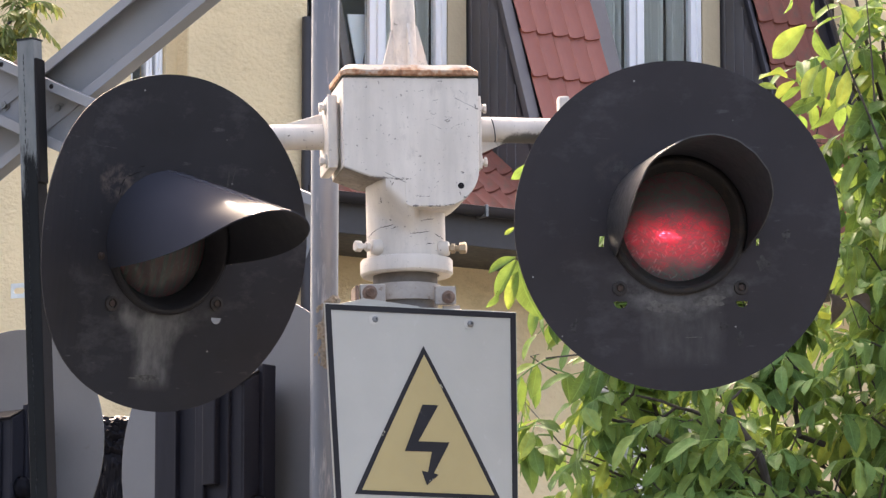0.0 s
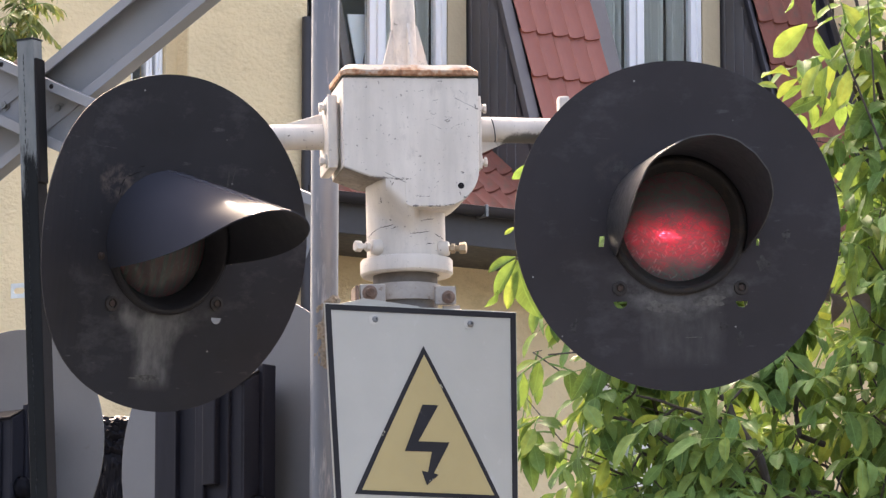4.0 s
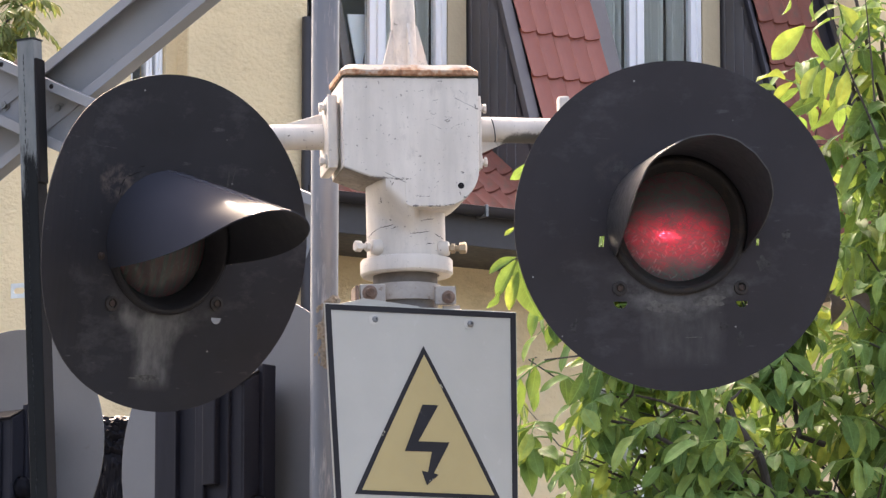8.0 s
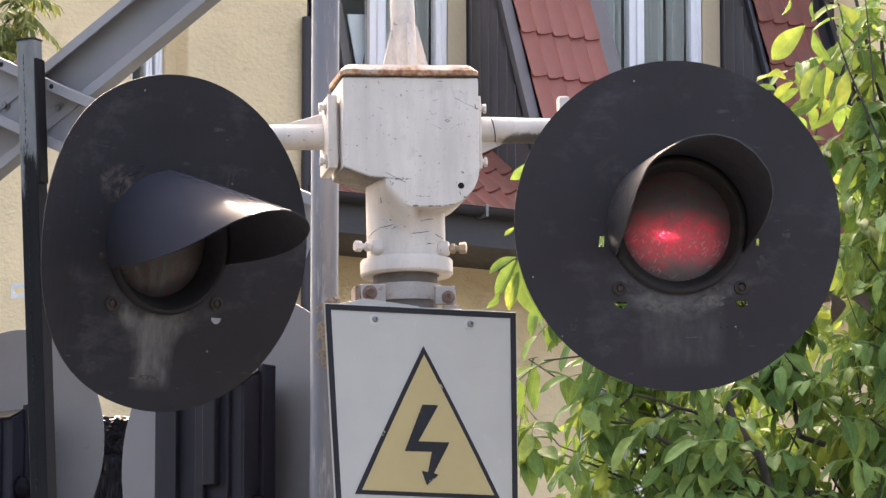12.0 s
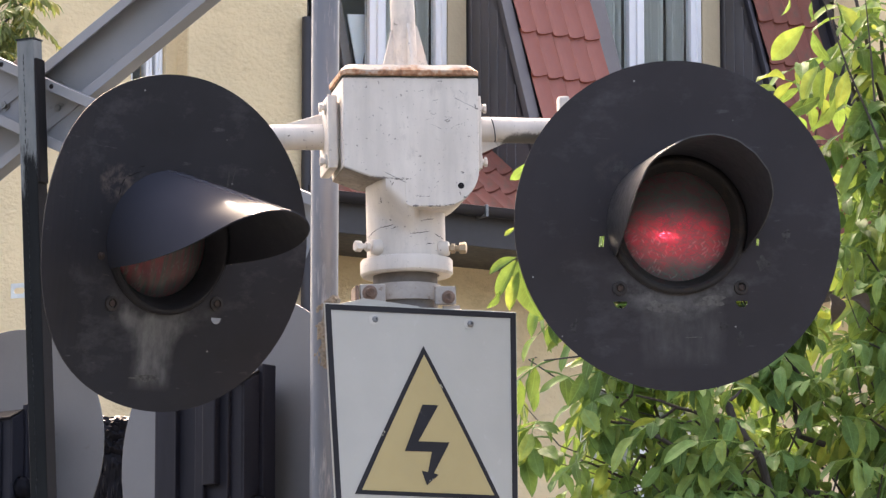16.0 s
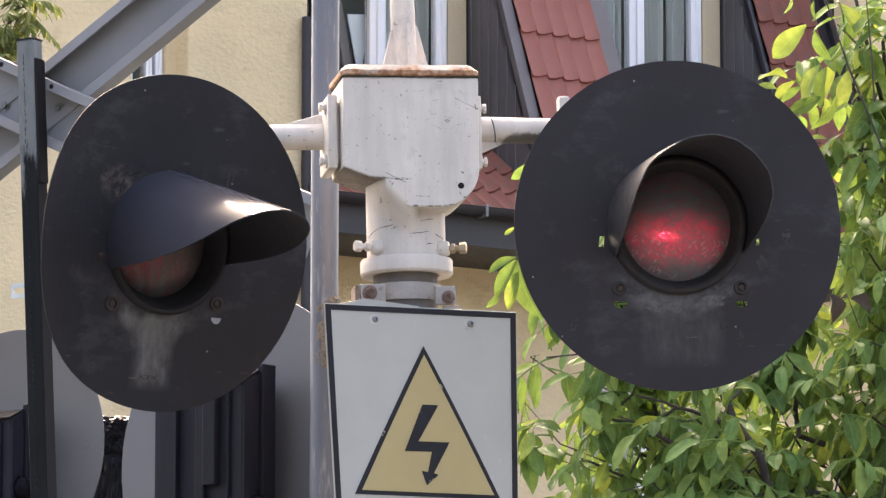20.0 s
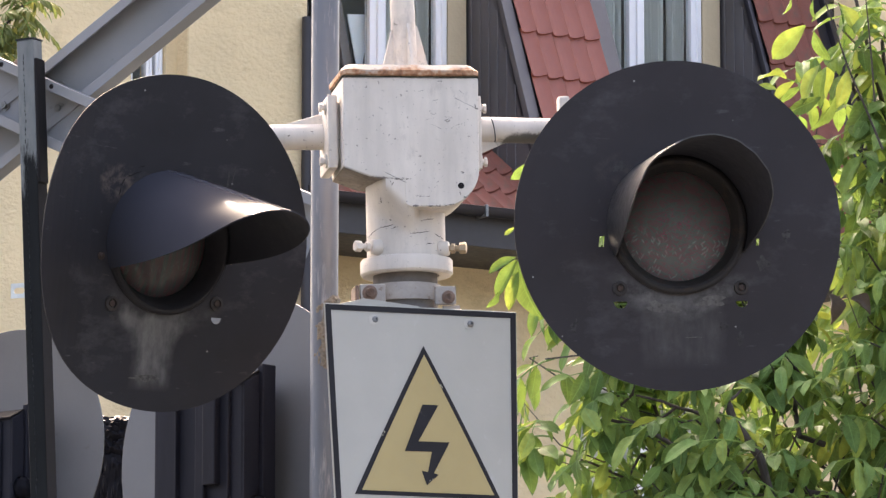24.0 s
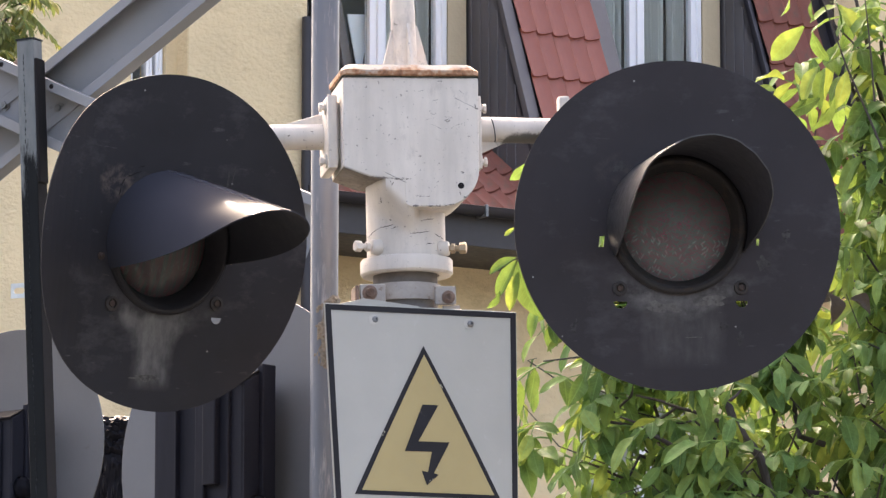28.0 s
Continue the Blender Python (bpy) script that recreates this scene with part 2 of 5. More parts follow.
    for lean, many, shift in ((0.7, 1.0, 0.0), (-0.5, 1.15, 0.4)):
        n = nt.nodes.new("ShaderNodeTexNoise")
        n.inputs["Scale"].default_value, n.inputs["Detail"].default_value, n.inputs["Distortion"].default_value = 1.0, 1.5, 0.8
        nt.links.new(leaned(nt, tc.outputs["Object"], lean, (95 * many, 1, 150 * many), (shift, shift, 0)), n.inputs["Vector"])
        weak = blend(nt, 1.0, ramp(nt, n.outputs[0], [(0.474, grey(0)), (0.490, grey(1.0)), (0.510, grey(1.0)), (0.526, grey(0))]), weak, "LIGHTEN")
    gaps = nt.nodes.new("ShaderNodeTexNoise")
    gaps.inputs["Scale"].default_value, gaps.inputs["Detail"].default_value = 70, 2
    nt.links.new(tc.outputs["Object"], gaps.inputs["Vector"])
    weak = blend(nt, 1.0, weak, ramp(nt, gaps.outputs[0], [(0.50, grey(0)), (0.55, grey(1))]), "MULTIPLY")
    weak = blend(nt, 1.0, weak, grey(0.1 if ribbed else 0.85), "MULTIPLY")
    spot = nt.nodes.new("ShaderNodeVectorMath")
    spot.operation = "DISTANCE"
    nt.links.new(tc.outputs["Object"], spot.inputs[0])
    spot.inputs[1].default_value = (-0.010, 0.0, -0.012)
    weak = blend(nt, 1.0, weak, ramp(nt, spot.outputs["Value"], [(0.024, grey(1)), (0.046, grey(0))]), "MULTIPLY")
    nt.links.new(weak, s2.inputs[0])
    nt.links.new(s1.outputs[0], s2.inputs[1])
    nt.links.new(clear.outputs[0], s2.inputs[2])
    nt.links.new(s2.outputs[0], nt.nodes["Material Output"].inputs[0])
    return m


def worn_post(name):
    """Dark post paint, flaking, worn to a pale grey higher up, with patches that remain."""
    m, nt, p = nodes_of(name)
    tc = nt.nodes.new("ShaderNodeTexCoord")
    sx = nt.nodes.new("ShaderNodeSeparateXYZ")
    nt.links.new(tc.outputs["Object"], sx.inputs[0])
    rise = nt.nodes.new("ShaderNodeMapRange")
    for k, v in zip(("From Min", "From Max", "To Min", "To Max"), (3.60, 3.98, -0.22, 0.26)):
        rise.inputs[k].default_value = v
    nt.links.new(sx.outputs[2], rise.inputs[0])
    add = nt.nodes.new("ShaderNodeMath")
    nt.links.new(rise.outputs[0], add.inputs[0])
    nt.links.new(noise_of(nt, 30, 8, (1, 1, 0.25), 0.7), add.inputs[1])
    dark = ramp(nt, noise_of(nt, 14, 6, (1, 1, 0.4)), [(0.3, (0.0055, 0.0068, 0.0080)), (0.66, (0.010, 0.012, 0.0135)), (0.74, (0.05, 0.055, 0.057))])
    pale = ramp(nt, noise_of(nt, 40, 6, (1, 1, 0.4)), [(0.3, (0.135, 0.148, 0.150)), (0.7, (0.190, 0.203, 0.205))])
    nt.links.new(blend(nt, ramp(nt, add.outputs[0], [(0.50, grey(0)), (0.62, grey(1))]), dark, pale), p.inputs["Base Color"])
    p.inputs["Roughness"].default_value, p.inputs["Specular IOR Level"].default_value = 0.62, 0.12
    bump(nt, p, noise_of(nt, 60, 5, (1, 1, 0.4)), 0.3, 0.002)
    return m


def glow_material(name, strength):
    m, nt, p = nodes_of(name)
    p.inputs["Base Color"].default_value = (0.8, 0.7, 0.6, 1)
    p.inputs["Emission Color"].default_value = (1.0, 0.62, 0.58, 1)
    p.inputs["Emission Strength"].default_value = strength
    return m


def glass_material():
    m, nt, p = nodes_of("window_glass")
    p.inputs["Base Color"].default_value = (0.9, 0.95, 0.95, 1)
    p.inputs["Roughness"].default_value = 0.03
    p.inputs["Transmission Weight"].default_value = 1.0
    p.inputs["IOR"].default_value = 1.2
    return m


WHITE = enamel("old_white_paint", False, (0.56, 0.5))
RUSTY = enamel("rusty_white_paint", True)
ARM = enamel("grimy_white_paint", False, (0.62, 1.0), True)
BOARD_R = board_black("board_black", 0.30, (0.0262, 0.0224, 0.0250), 0.34, 0.80, 0.18, 0.084, 0.0)
BOARD_L = board_black("washed_board_black", 0.95, (0.0188, 0.0178, 0.0212), 0.26, 0.30, 0.60, 0.046, 0.6)
HOOD = surface("hood_paint", (0.040, 0.041, 0.051), 0.17, 0.0, 3, 20, 0.08, 0.0, None, (0.5, 0.6), (1, 1, 1), 0.002, 0.010)
HOOD_IN = surface("black_hood_lining", (0.0325, 0.0330, 0.0420), 0.75, 0.0, 8, 60, 0.3, 0.06, (0.022, 0.021, 0.021), (0.60, 0.76), (1, 1, 1), 0.002, 0.3)
HOOD_OLD = surface("faded_hood_paint", (0.040, 0.039, 0.042), 0.45, 0.0, 8, 60, 0.3, 0.06, (0.10, 0.095, 0.09), (0.6, 0.75))
PALE_DUST = surface("pale_dried_dust", (0.125, 0.120, 0.114), 0.9, 0.0, 30, 140, 0.4, 0.2, (0.07, 0.067, 0.065), (0.50, 0.66), (1, 1, 1), 0.001, 0.2)
MID_DUST = surface("grey_dried_dust", (0.092, 0.088, 0.084), 0.9, 0.0, 30, 140, 0.5, 0.2, (0.045, 0.043, 0.042), (0.46, 0.62), (1, 1, 1), 0.001, 0.2)
DUST = surface("dried_dust", (0.052, 0.049, 0.049), 0.85, 0.0, 25, 140, 0.45, 0.2, (0.028, 0.026, 0.027), (0.48, 0.62), (1, 1, 1), 0.001, 0.2)
HOOD_DARK = surface("dark_hood_lining", (0.0290, 0.0302, 0.0370), 0.7, 0.0, 8, 60, 0.3, 0.06, (0.015, 0.016, 0.019), (0.60, 0.76), (1, 1, 1), 0.002, 0.2)
RING = surface("rubber_ring", (0.028, 0.0258, 0.0265), 0.65, 0.0, 12, 80, 0.4, 0.2, (0.058, 0.041, 0.033), (0.54, 0.70), gloss=0.25)
LENS_R = lens_material("lens_glass", False)
LENS_L = lens_material("ribbed_lens_glass", True)
GLOW_R = glow_material("lamp_glow", 17.0)
GLOW_L = glow_material("dim_lamp_glow", 1.0)
INNER = surface("housing_inside", (0.018, 0.017, 0.018), 0.9, gloss=0.1)
RUSTBOLT = surface("rusty_bolt", (0.20, 0.13, 0.10), 0.7, 0.2, 40, 200, 0.5, 0.4)
RING_L = surface("black_rubber_ring", (0.0200, 0.0195, 0.0225), 0.6, 0.0, 12, 80, 0.4, 0.2, gloss=0.15)
GRIME = surface("dark_grime", (0.170, 0.148, 0.130), 0.9, 0.0, 40, 160, 0.4, 0.2)
SHADED_DIRT = surface("shaded_dirty_paint", (0.260, 0.228, 0.200), 0.9, 0.0, 18, 120, 0.35, 0.2, (0.10, 0.09, 0.08), (0.56, 0.70), (1, 1, 1), 0.002, 0.1)
RUSTY_DARK = surface("dark_rust", (0.046, 0.029, 0.023), 0.8, 0.1, 60, 200, 0.5, 0.3)
SOCKET = surface("dark_rusty_socket", (0.026, 0.021, 0.020), 0.7, 0.1, 60, 200, 0.5, 0.3)
BRASS = surface("worn_brass", (0.38, 0.29, 0.19), 0.45, 0.6, 40, 200, 0.3, 0.3)
STEEL = surface("dull_bolt_steel", (0.22, 0.22, 0.22), 0.45, 0.7, 30, 150, 0.3, 0.2)
ZINC = surface("bright_zinc", (0.62, 0.64, 0.63), 0.35, 0.25, 20, 120, 0.15, 0.05)
PIPE = surface("dirty_pipe_paint", (0.14, 0.125, 0.115), 0.65, 0.0, 14, 90, 0.3, 0.2, (0.10, 0.085, 0.075), (0.55, 0.7))
BAND = surface("band_paint", (0.36, 0.33, 0.30), 0.6, 0.0, 18, 90, 0.25, 0.25, (0.20, 0.13, 0.10), (0.6, 0.72))
SIGN_WHITE = surface("sign_white", (0.415, 0.402, 0.362), 0.45, 0.0, 6, 80, 0.06, 0.05, (0.49, 0.48, 0.48), (0.62, 0.8))
SIGN_BLACK = surface("sign_black", (0.0200, 0.0190, 0.0225), 0.6, 0.0, 10, 120, 0.3, 0.05, (0.14, 0.13, 0.10), (0.71, 0.75), (1, 1, 1), 0.002, 0.2)
SIGN_CHIP = surface("sign_paint_chip", (0.42, 0.40, 0.30), 0.6)
SIGN_WORN = surface("sign_worn_white", (0.465, 0.450, 0.412), 0.5)
SIGN_YELLOW = surface("sign_yellow", (0.425, 0.328, 0.145), 0.5, 0.0, 8, 80, 0.06, 0.05, (0.46, 0.33, 0.12), (0.62, 0.8))
GALV = surface("galvanised_pipe", (0.118, 0.132, 0.160), 0.45, 0.20, 14, 90, 0.22, 0.08, (0.30, 0.31, 0.34), (0.58, 0.72), (1, 1, 0.12))
MOSS = surface("mossy_joint", (0.045, 0.045, 0.030), 0.95, 0.0, 30, 120, 0.5, 0.6)
RISER = enamel("stained_white_paint", False, (0.52, 0.62))
PUTTY = surface("crusted_putty", (0.21, 0.185, 0.150), 0.9, 0.0, 40, 160, 0.5, 0.9, (0.16, 0.12, 0.09), (0.5, 0.65), (1, 1, 1), 0.006)
GREY_PAINT = surface("grey_sheet_paint", (0.122, 0.127, 0.137), 0.5, 0.0, 5, 90, 0.07, 0.06, (0.12, 0.12, 0.13), (0.66, 0.8))
GREY_WARM = surface("warm_grey_sheet_paint", (0.116, 0.115, 0.119), 0.5, 0.0, 5, 90, 0.08, 0.06, (0.095, 0.09, 0.09), (0.62, 0.76))
CROSS = surface("cross_back_grey", (0.245, 0.248, 0.258), 0.65, 0.0, 5, 90, 0.08, 0.06, (0.17, 0.17, 0.18), (0.66, 0.8), (1, 1, 1), 0.002, 0.12)
DARKBOX = surface("dark_housing_paint", (0.0150, 0.0156, 0.0225), 0.55, 0.0, 22, 100, 0.28, 0.1, (0.024, 0.024, 0.030), (0.6, 0.75), (1, 1, 0.18), 0.002, 0.12)
MAST = surface("weathered_dark_post", (0.014, 0.016, 0.018), 0.65, 0.0, 14, 110, 0.4, 0.3, (0.05, 0.053, 0.055), (0.57, 0.70), (1, 1, 0.4), 0.002, 0.22)
MAST_WORN = worn_post("post_worn_pale")
FOIL = surface("black_plastic_film", (0.010, 0.010, 0.013), 0.24, 0.0, 14, 30, 0.3, 0.5, None, (0.5, 0.6), (1.5, 1.5, 0.5), 0.006, 0.045)
STUCCO = surface("yellow_stucco", (0.76, 0.60, 0.370), 0.95, 0.0, 0.8, 22, 0.11, 0.75, (0.58, 0.44, 0.26), (0.54, 0.76), (1, 1, 1.4), 0.020)
CREAM = surface("cream_plaster", (0.60, 0.49, 0.33), 0.9, 0.0, 1.0, 30, 0.07, 0.4, None, (0.5, 0.6), (1, 1, 1), 0.01)
TILE = surface("red_clay_tile", (0.330, 0.116, 0.086), 0.62, 0.0, 2.0, 30, 0.16, 0.3, (0.27, 0.115, 0.095), (0.62, 0.76), (1, 1, 1), 0.006)
# Brown-stained tile; the shade on the lower roof is in its darker base.
TILE_DARK = surface("dirty_shaded_clay_tile", (0.215, 0.082, 0.062), 0.75, 0.0, 2.0, 30, 0.22, 0.3, (0.14, 0.085, 0.065), (0.54, 0.70), (1, 1, 1), 0.006, 0.25)
CLAD = surface("dark_sheet_cladding", (0.100, 0.095, 0.101), 0.5, 0.2, 1.5, 20, 0.25, 0.1)
FLASH = surface("grey_flashing", (0.125, 0.113, 0.112), 0.5, 0.3, 1.5, 20, 0.12, 0.1)
GUTTER = surface("dark_gutter_metal", (0.034, 0.031, 0.038), 0.42, 0.2, 2.0, 20, 0.25, 0.1)
FASCIA = surface("grey_fascia_board", (0.048, 0.045, 0.048), 0.6, 0.0, 1.2, 20, 0.15, 0.15)
PVC = surface("white_window_frame", (0.86, 0.86, 0.88), 0.35, 0.0, 1.0, 20, 0.03, 0.02)
GLASS = glass_material()
CURTAIN = surface("grey_net_curtain", (0.60, 0.59, 0.55), 0.9, 0.0, 1.0, 12, 0.18, 0.2, None, (0.5, 0.6), (6, 1, 0.05), 0.02)
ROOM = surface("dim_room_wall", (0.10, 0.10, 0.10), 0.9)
SHELF = surface("brown_board", (0.20, 0.16, 0.15), 0.7, 0.0, 3, 30, 0.2, 0.2)
REDCLOTH = surface("dull_red_cloth", (0.30, 0.06, 0.05), 0.9, 0.0, 4, 40, 0.25, 0.2)
BARK = surface("walnut_bark", (0.045, 0.036, 0.032), 0.85, 0.0, 12, 80, 0.4, 0.6, (0.075, 0.065, 0.055), (0.55, 0.7), (1, 1, 0.3), 0.006)
LEAF = leaf_material("walnut_leaf", (0.138, 0.248, 0.082), (0.182, 0.268, 0.052))
LEAF_FAR = leaf_material("locust_leaf", (0.15, 0.18, 0.07), (0.24, 0.29, 0.08))
DRY_LEAF = surface("dry_brown_leaf", (0.105, 0.080, 0.062), 0.8, 0.0, 30, 120, 0.3, 0.3, (0.08, 0.06, 0.045), (0.55, 0.7))
GROUND = surface("trodden_ground", (0.078, 0.077, 0.076), 0.95, 0.0, 0.3, 6, 0.3, 0.5, (0.035, 0.055, 0.025), (0.5, 0.62), (1, 1, 1), 0.02)
ASPHALT = surface("worn_asphalt", (0.046, 0.046, 0.049), 0.9, 0.0, 0.4, 40, 0.2, 0.5, (0.065, 0.065, 0.066), (0.58, 0.72), (1, 1, 1), 0.005)


# ---- building blocks
def part(name, bm, material, parent, label="", kind="", soft=False):
    me = bpy.data.meshes.new(name)
    bm.to_mesh(me)
    bm.free()
    me.materials.append(material)
    if soft:
        me.shade_smooth()
        me.set_sharp_from_angle(angle=radians(35))
    ob = new(name, me)
    ob.parent = parent
    return tagged(ob, label, kind=kind)


def thing(name, m, label, category, group="", kind=""):
    ob = new(name)
    ob.empty_display_size = 0.1
    ob.matrix_basis = m
    return tagged(ob, label, category, group, kind)


def turned(bm, m):
    bmesh.ops.transform(bm, matrix=m, verts=bm.verts)
    return bm


def block(x0, x1, y0, y1, z0, z1, edge=0.0, steps=1):
    bm = bmesh.new()
    bmesh.ops.create_cube(bm, size=1)
    turned(bm, Matrix.Translation(((x0 + x1) / 2, (y0 + y1) / 2, (z0 + z1) / 2)) @ Matrix.Diagonal((x1 - x0, y1 - y0, z1 - z0, 1)))
    if edge:
        bmesh.ops.bevel(bm, geom=bm.edges[:], offset=edge, segments=steps, affect="EDGES", profile=0.6)
    return bm


def prism(outline, y0, y1, edge=0.0, steps=2):
    """An outline in x and z, pushed from y0 to y1."""
    bm = bmesh.new()
    a = [bm.verts.new((x, y0, z)) for x, z in outline]
    b = [bm.verts.new((x, y1, z)) for x, z in outline]
    k = len(a)
    bm.faces.new(a)
    bm.faces.new(b[::-1])
    for i in range(k):
        bm.faces.new((a[i], b[i], b[(i + 1) % k], a[(i + 1) % k]))
    bmesh.ops.recalc_face_normals(bm, faces=bm.faces[:])
    if edge:
        bmesh.ops.bevel(bm, geom=bm.edges[:], offset=edge, segments=steps, affect="EDGES", profile=0.5)
    return bm


def rod(p, q, r, r2=None, sides=24, edge=0.0):
    p, q = Vector(p), Vector(q)
    bm = bmesh.new()
    bmesh.ops.create_cone(bm, cap_ends=True, segments=sides, radius1=r, radius2=r if r2 is None else r2, depth=(q - p).length)
    if edge:
        rims = [e for e in bm.edges if abs(e.verts[0].co.z - e.verts[1].co.z) < 1e-6]
        bmesh.ops.bevel(bm, geom=rims, offset=edge, segments=2, affect="EDGES", profile=0.5)
    return turned(bm, Matrix.Translation((p + q) / 2) @ (q - p).to_track_quat("Z", "Y").to_matrix().to_4x4())


def lathe(profile, axis_turn=Matrix(), sides=64):
    """Radius and height pairs, turned about z."""
    bm = bmesh.new()
    rings = []
    for r, h in profile:
        rings.append([bm.verts.new((r * math.cos(2 * math.pi * i / sides), r * math.sin(2 * math.pi * i / sides), h)) for i in range(sides)])
    for a, b in zip(rings, rings[1:]):
        for i in range(sides):
            j = (i + 1) % sides
            bm.faces.new((a[i], a[j], b[j], b[i]))
    return turned(bm, axis_turn)


def joined(*bms):
    out = bmesh.new()
    me = bpy.data.meshes.new("joint")
    for b in bms:
        b.to_mesh(me)
        out.from_mesh(me)
        b.free()
    bpy.data.meshes.remove(me)
    return out


def sheet(loops, thick, edge=0.0):
    """A flat plate in x and z with holes: the first loop is its outline, the rest are cut out. Its face is at y = 0, its back at thick."""
    cu = bpy.data.curves.new("plate", "CURVE")
    cu.dimensions, cu.fill_mode, cu.extrude, cu.bevel_depth = "2D", "BOTH", thick / 2 - edge, edge
    for loop in loops:
        sp = cu.splines.new("POLY")
        sp.points.add(len(loop) - 1)
        for pt, (x, z) in zip(sp.points, loop):
            pt.co = (x, z, 0, 1)
        sp.use_cyclic_u = True
    tmp = bpy.data.objects.new("plate", cu)
    me = bpy.data.meshes.new_from_object(tmp)
    bpy.data.objects.remove(tmp)
    bm = bmesh.new()
    bm.from_mesh(me)
    bpy.data.meshes.remove(me)
    bpy.data.curves.remove(cu)
    return turned(bm, Matrix.Translation((0, thick / 2, 0)) @ pose(0, 0, 0, 90))


def ring_of(cx, cz, r, count=64, a0=0.0, a1=360.0):
    closed = a1 - a0 >= 360
    k = count if closed else count - 1
    return [(cx + r * math.cos(radians(a0 + (a1 - a0) * i / k)), cz + r * math.sin(radians(a0 + (a1 - a0) * i / k))) for i in range(count)]


def hex_bolt(name, parent, at, way, material, r=0.011, long=0.02, label="", washer=True):
    at, way = Vector(at), Vector(way).normalized()
    bits = [rod(at, at + way * long, r * 0.62, sides=12), rod(at + way * long * 0.55, at + way * long, r, sides=6, edge=r * 0.12)]
    if washer:
        bits.append(rod(at, at + way * 0.003, r * 1.45, sides=20))
    return part(name, joined(*bits), material, parent, label)


# ---- ground
def ground():
    bm = bmesh.new()
    bmesh.ops.create_grid(bm, x_segments=2, y_segments=2, size=600)
    part("ground", bm, GROUND, None, "dark cinder ground with thin grass", kind="structure")
    part("road", block(-60, 60, -3.2, 5.2, -0.2, 0.02), ASPHALT, None, "worn grey asphalt road across the crossing", kind="structure")


ground()


# ---- the crossing signal
def hood_shell(reach, droop, start, end, power, far, radius=0.131, wall=0.0025, dent=0.0):
    """A peak over the lens, from start to end degrees round its top: long at its top, running out to nothing at its lower ends."""
    bm = bmesh.new()
    across, along = 72, 14
    skins = []
    for r in (radius, radius - wall):
        grid = []
        for i in range(across + 1):
            a = start + (end - start) * i / across
            share = a / end if a > 0 else a / start
            length = reach * max(0.012, 1 - share ** (far if a > 0 else power))
            length *= 1 + dent * math.exp(-((a + 36) / 9) ** 2) + dent * 0.08 * math.sin(a * 0.35)
            row = []
            for j in range(along + 1):
                d = length * j / along
                s, c = math.sin(radians(a)), math.cos(radians(a))
                ripple = 1 + 0.008 * math.sin(a * 0.11) * j / along - 0.25 * dent * math.exp(-((a + 36) / 12) ** 2) * (j / along) ** 3
                row.append(bm.verts.new((r * s * ripple, -d, r * c * ripple - droop * d)))
            grid.append(row)
        skins.append(grid)
    for g, flip in zip(skins, (False, True)):
        for i in range(across):
            for j in range(along):
                f = (g[i][j], g[i + 1][j], g[i + 1][j + 1], g[i][j + 1])
                bm.faces.new(f[::-1] if flip else f).material_index = int(flip)
    o, n = skins
    for i in range(across):
        bm.faces.new((o[i][along], o[i + 1][along], n[i + 1][along], n[i][along]))
    bmesh.ops.recalc_face_normals(bm, faces=bm.faces[:])
    return bm


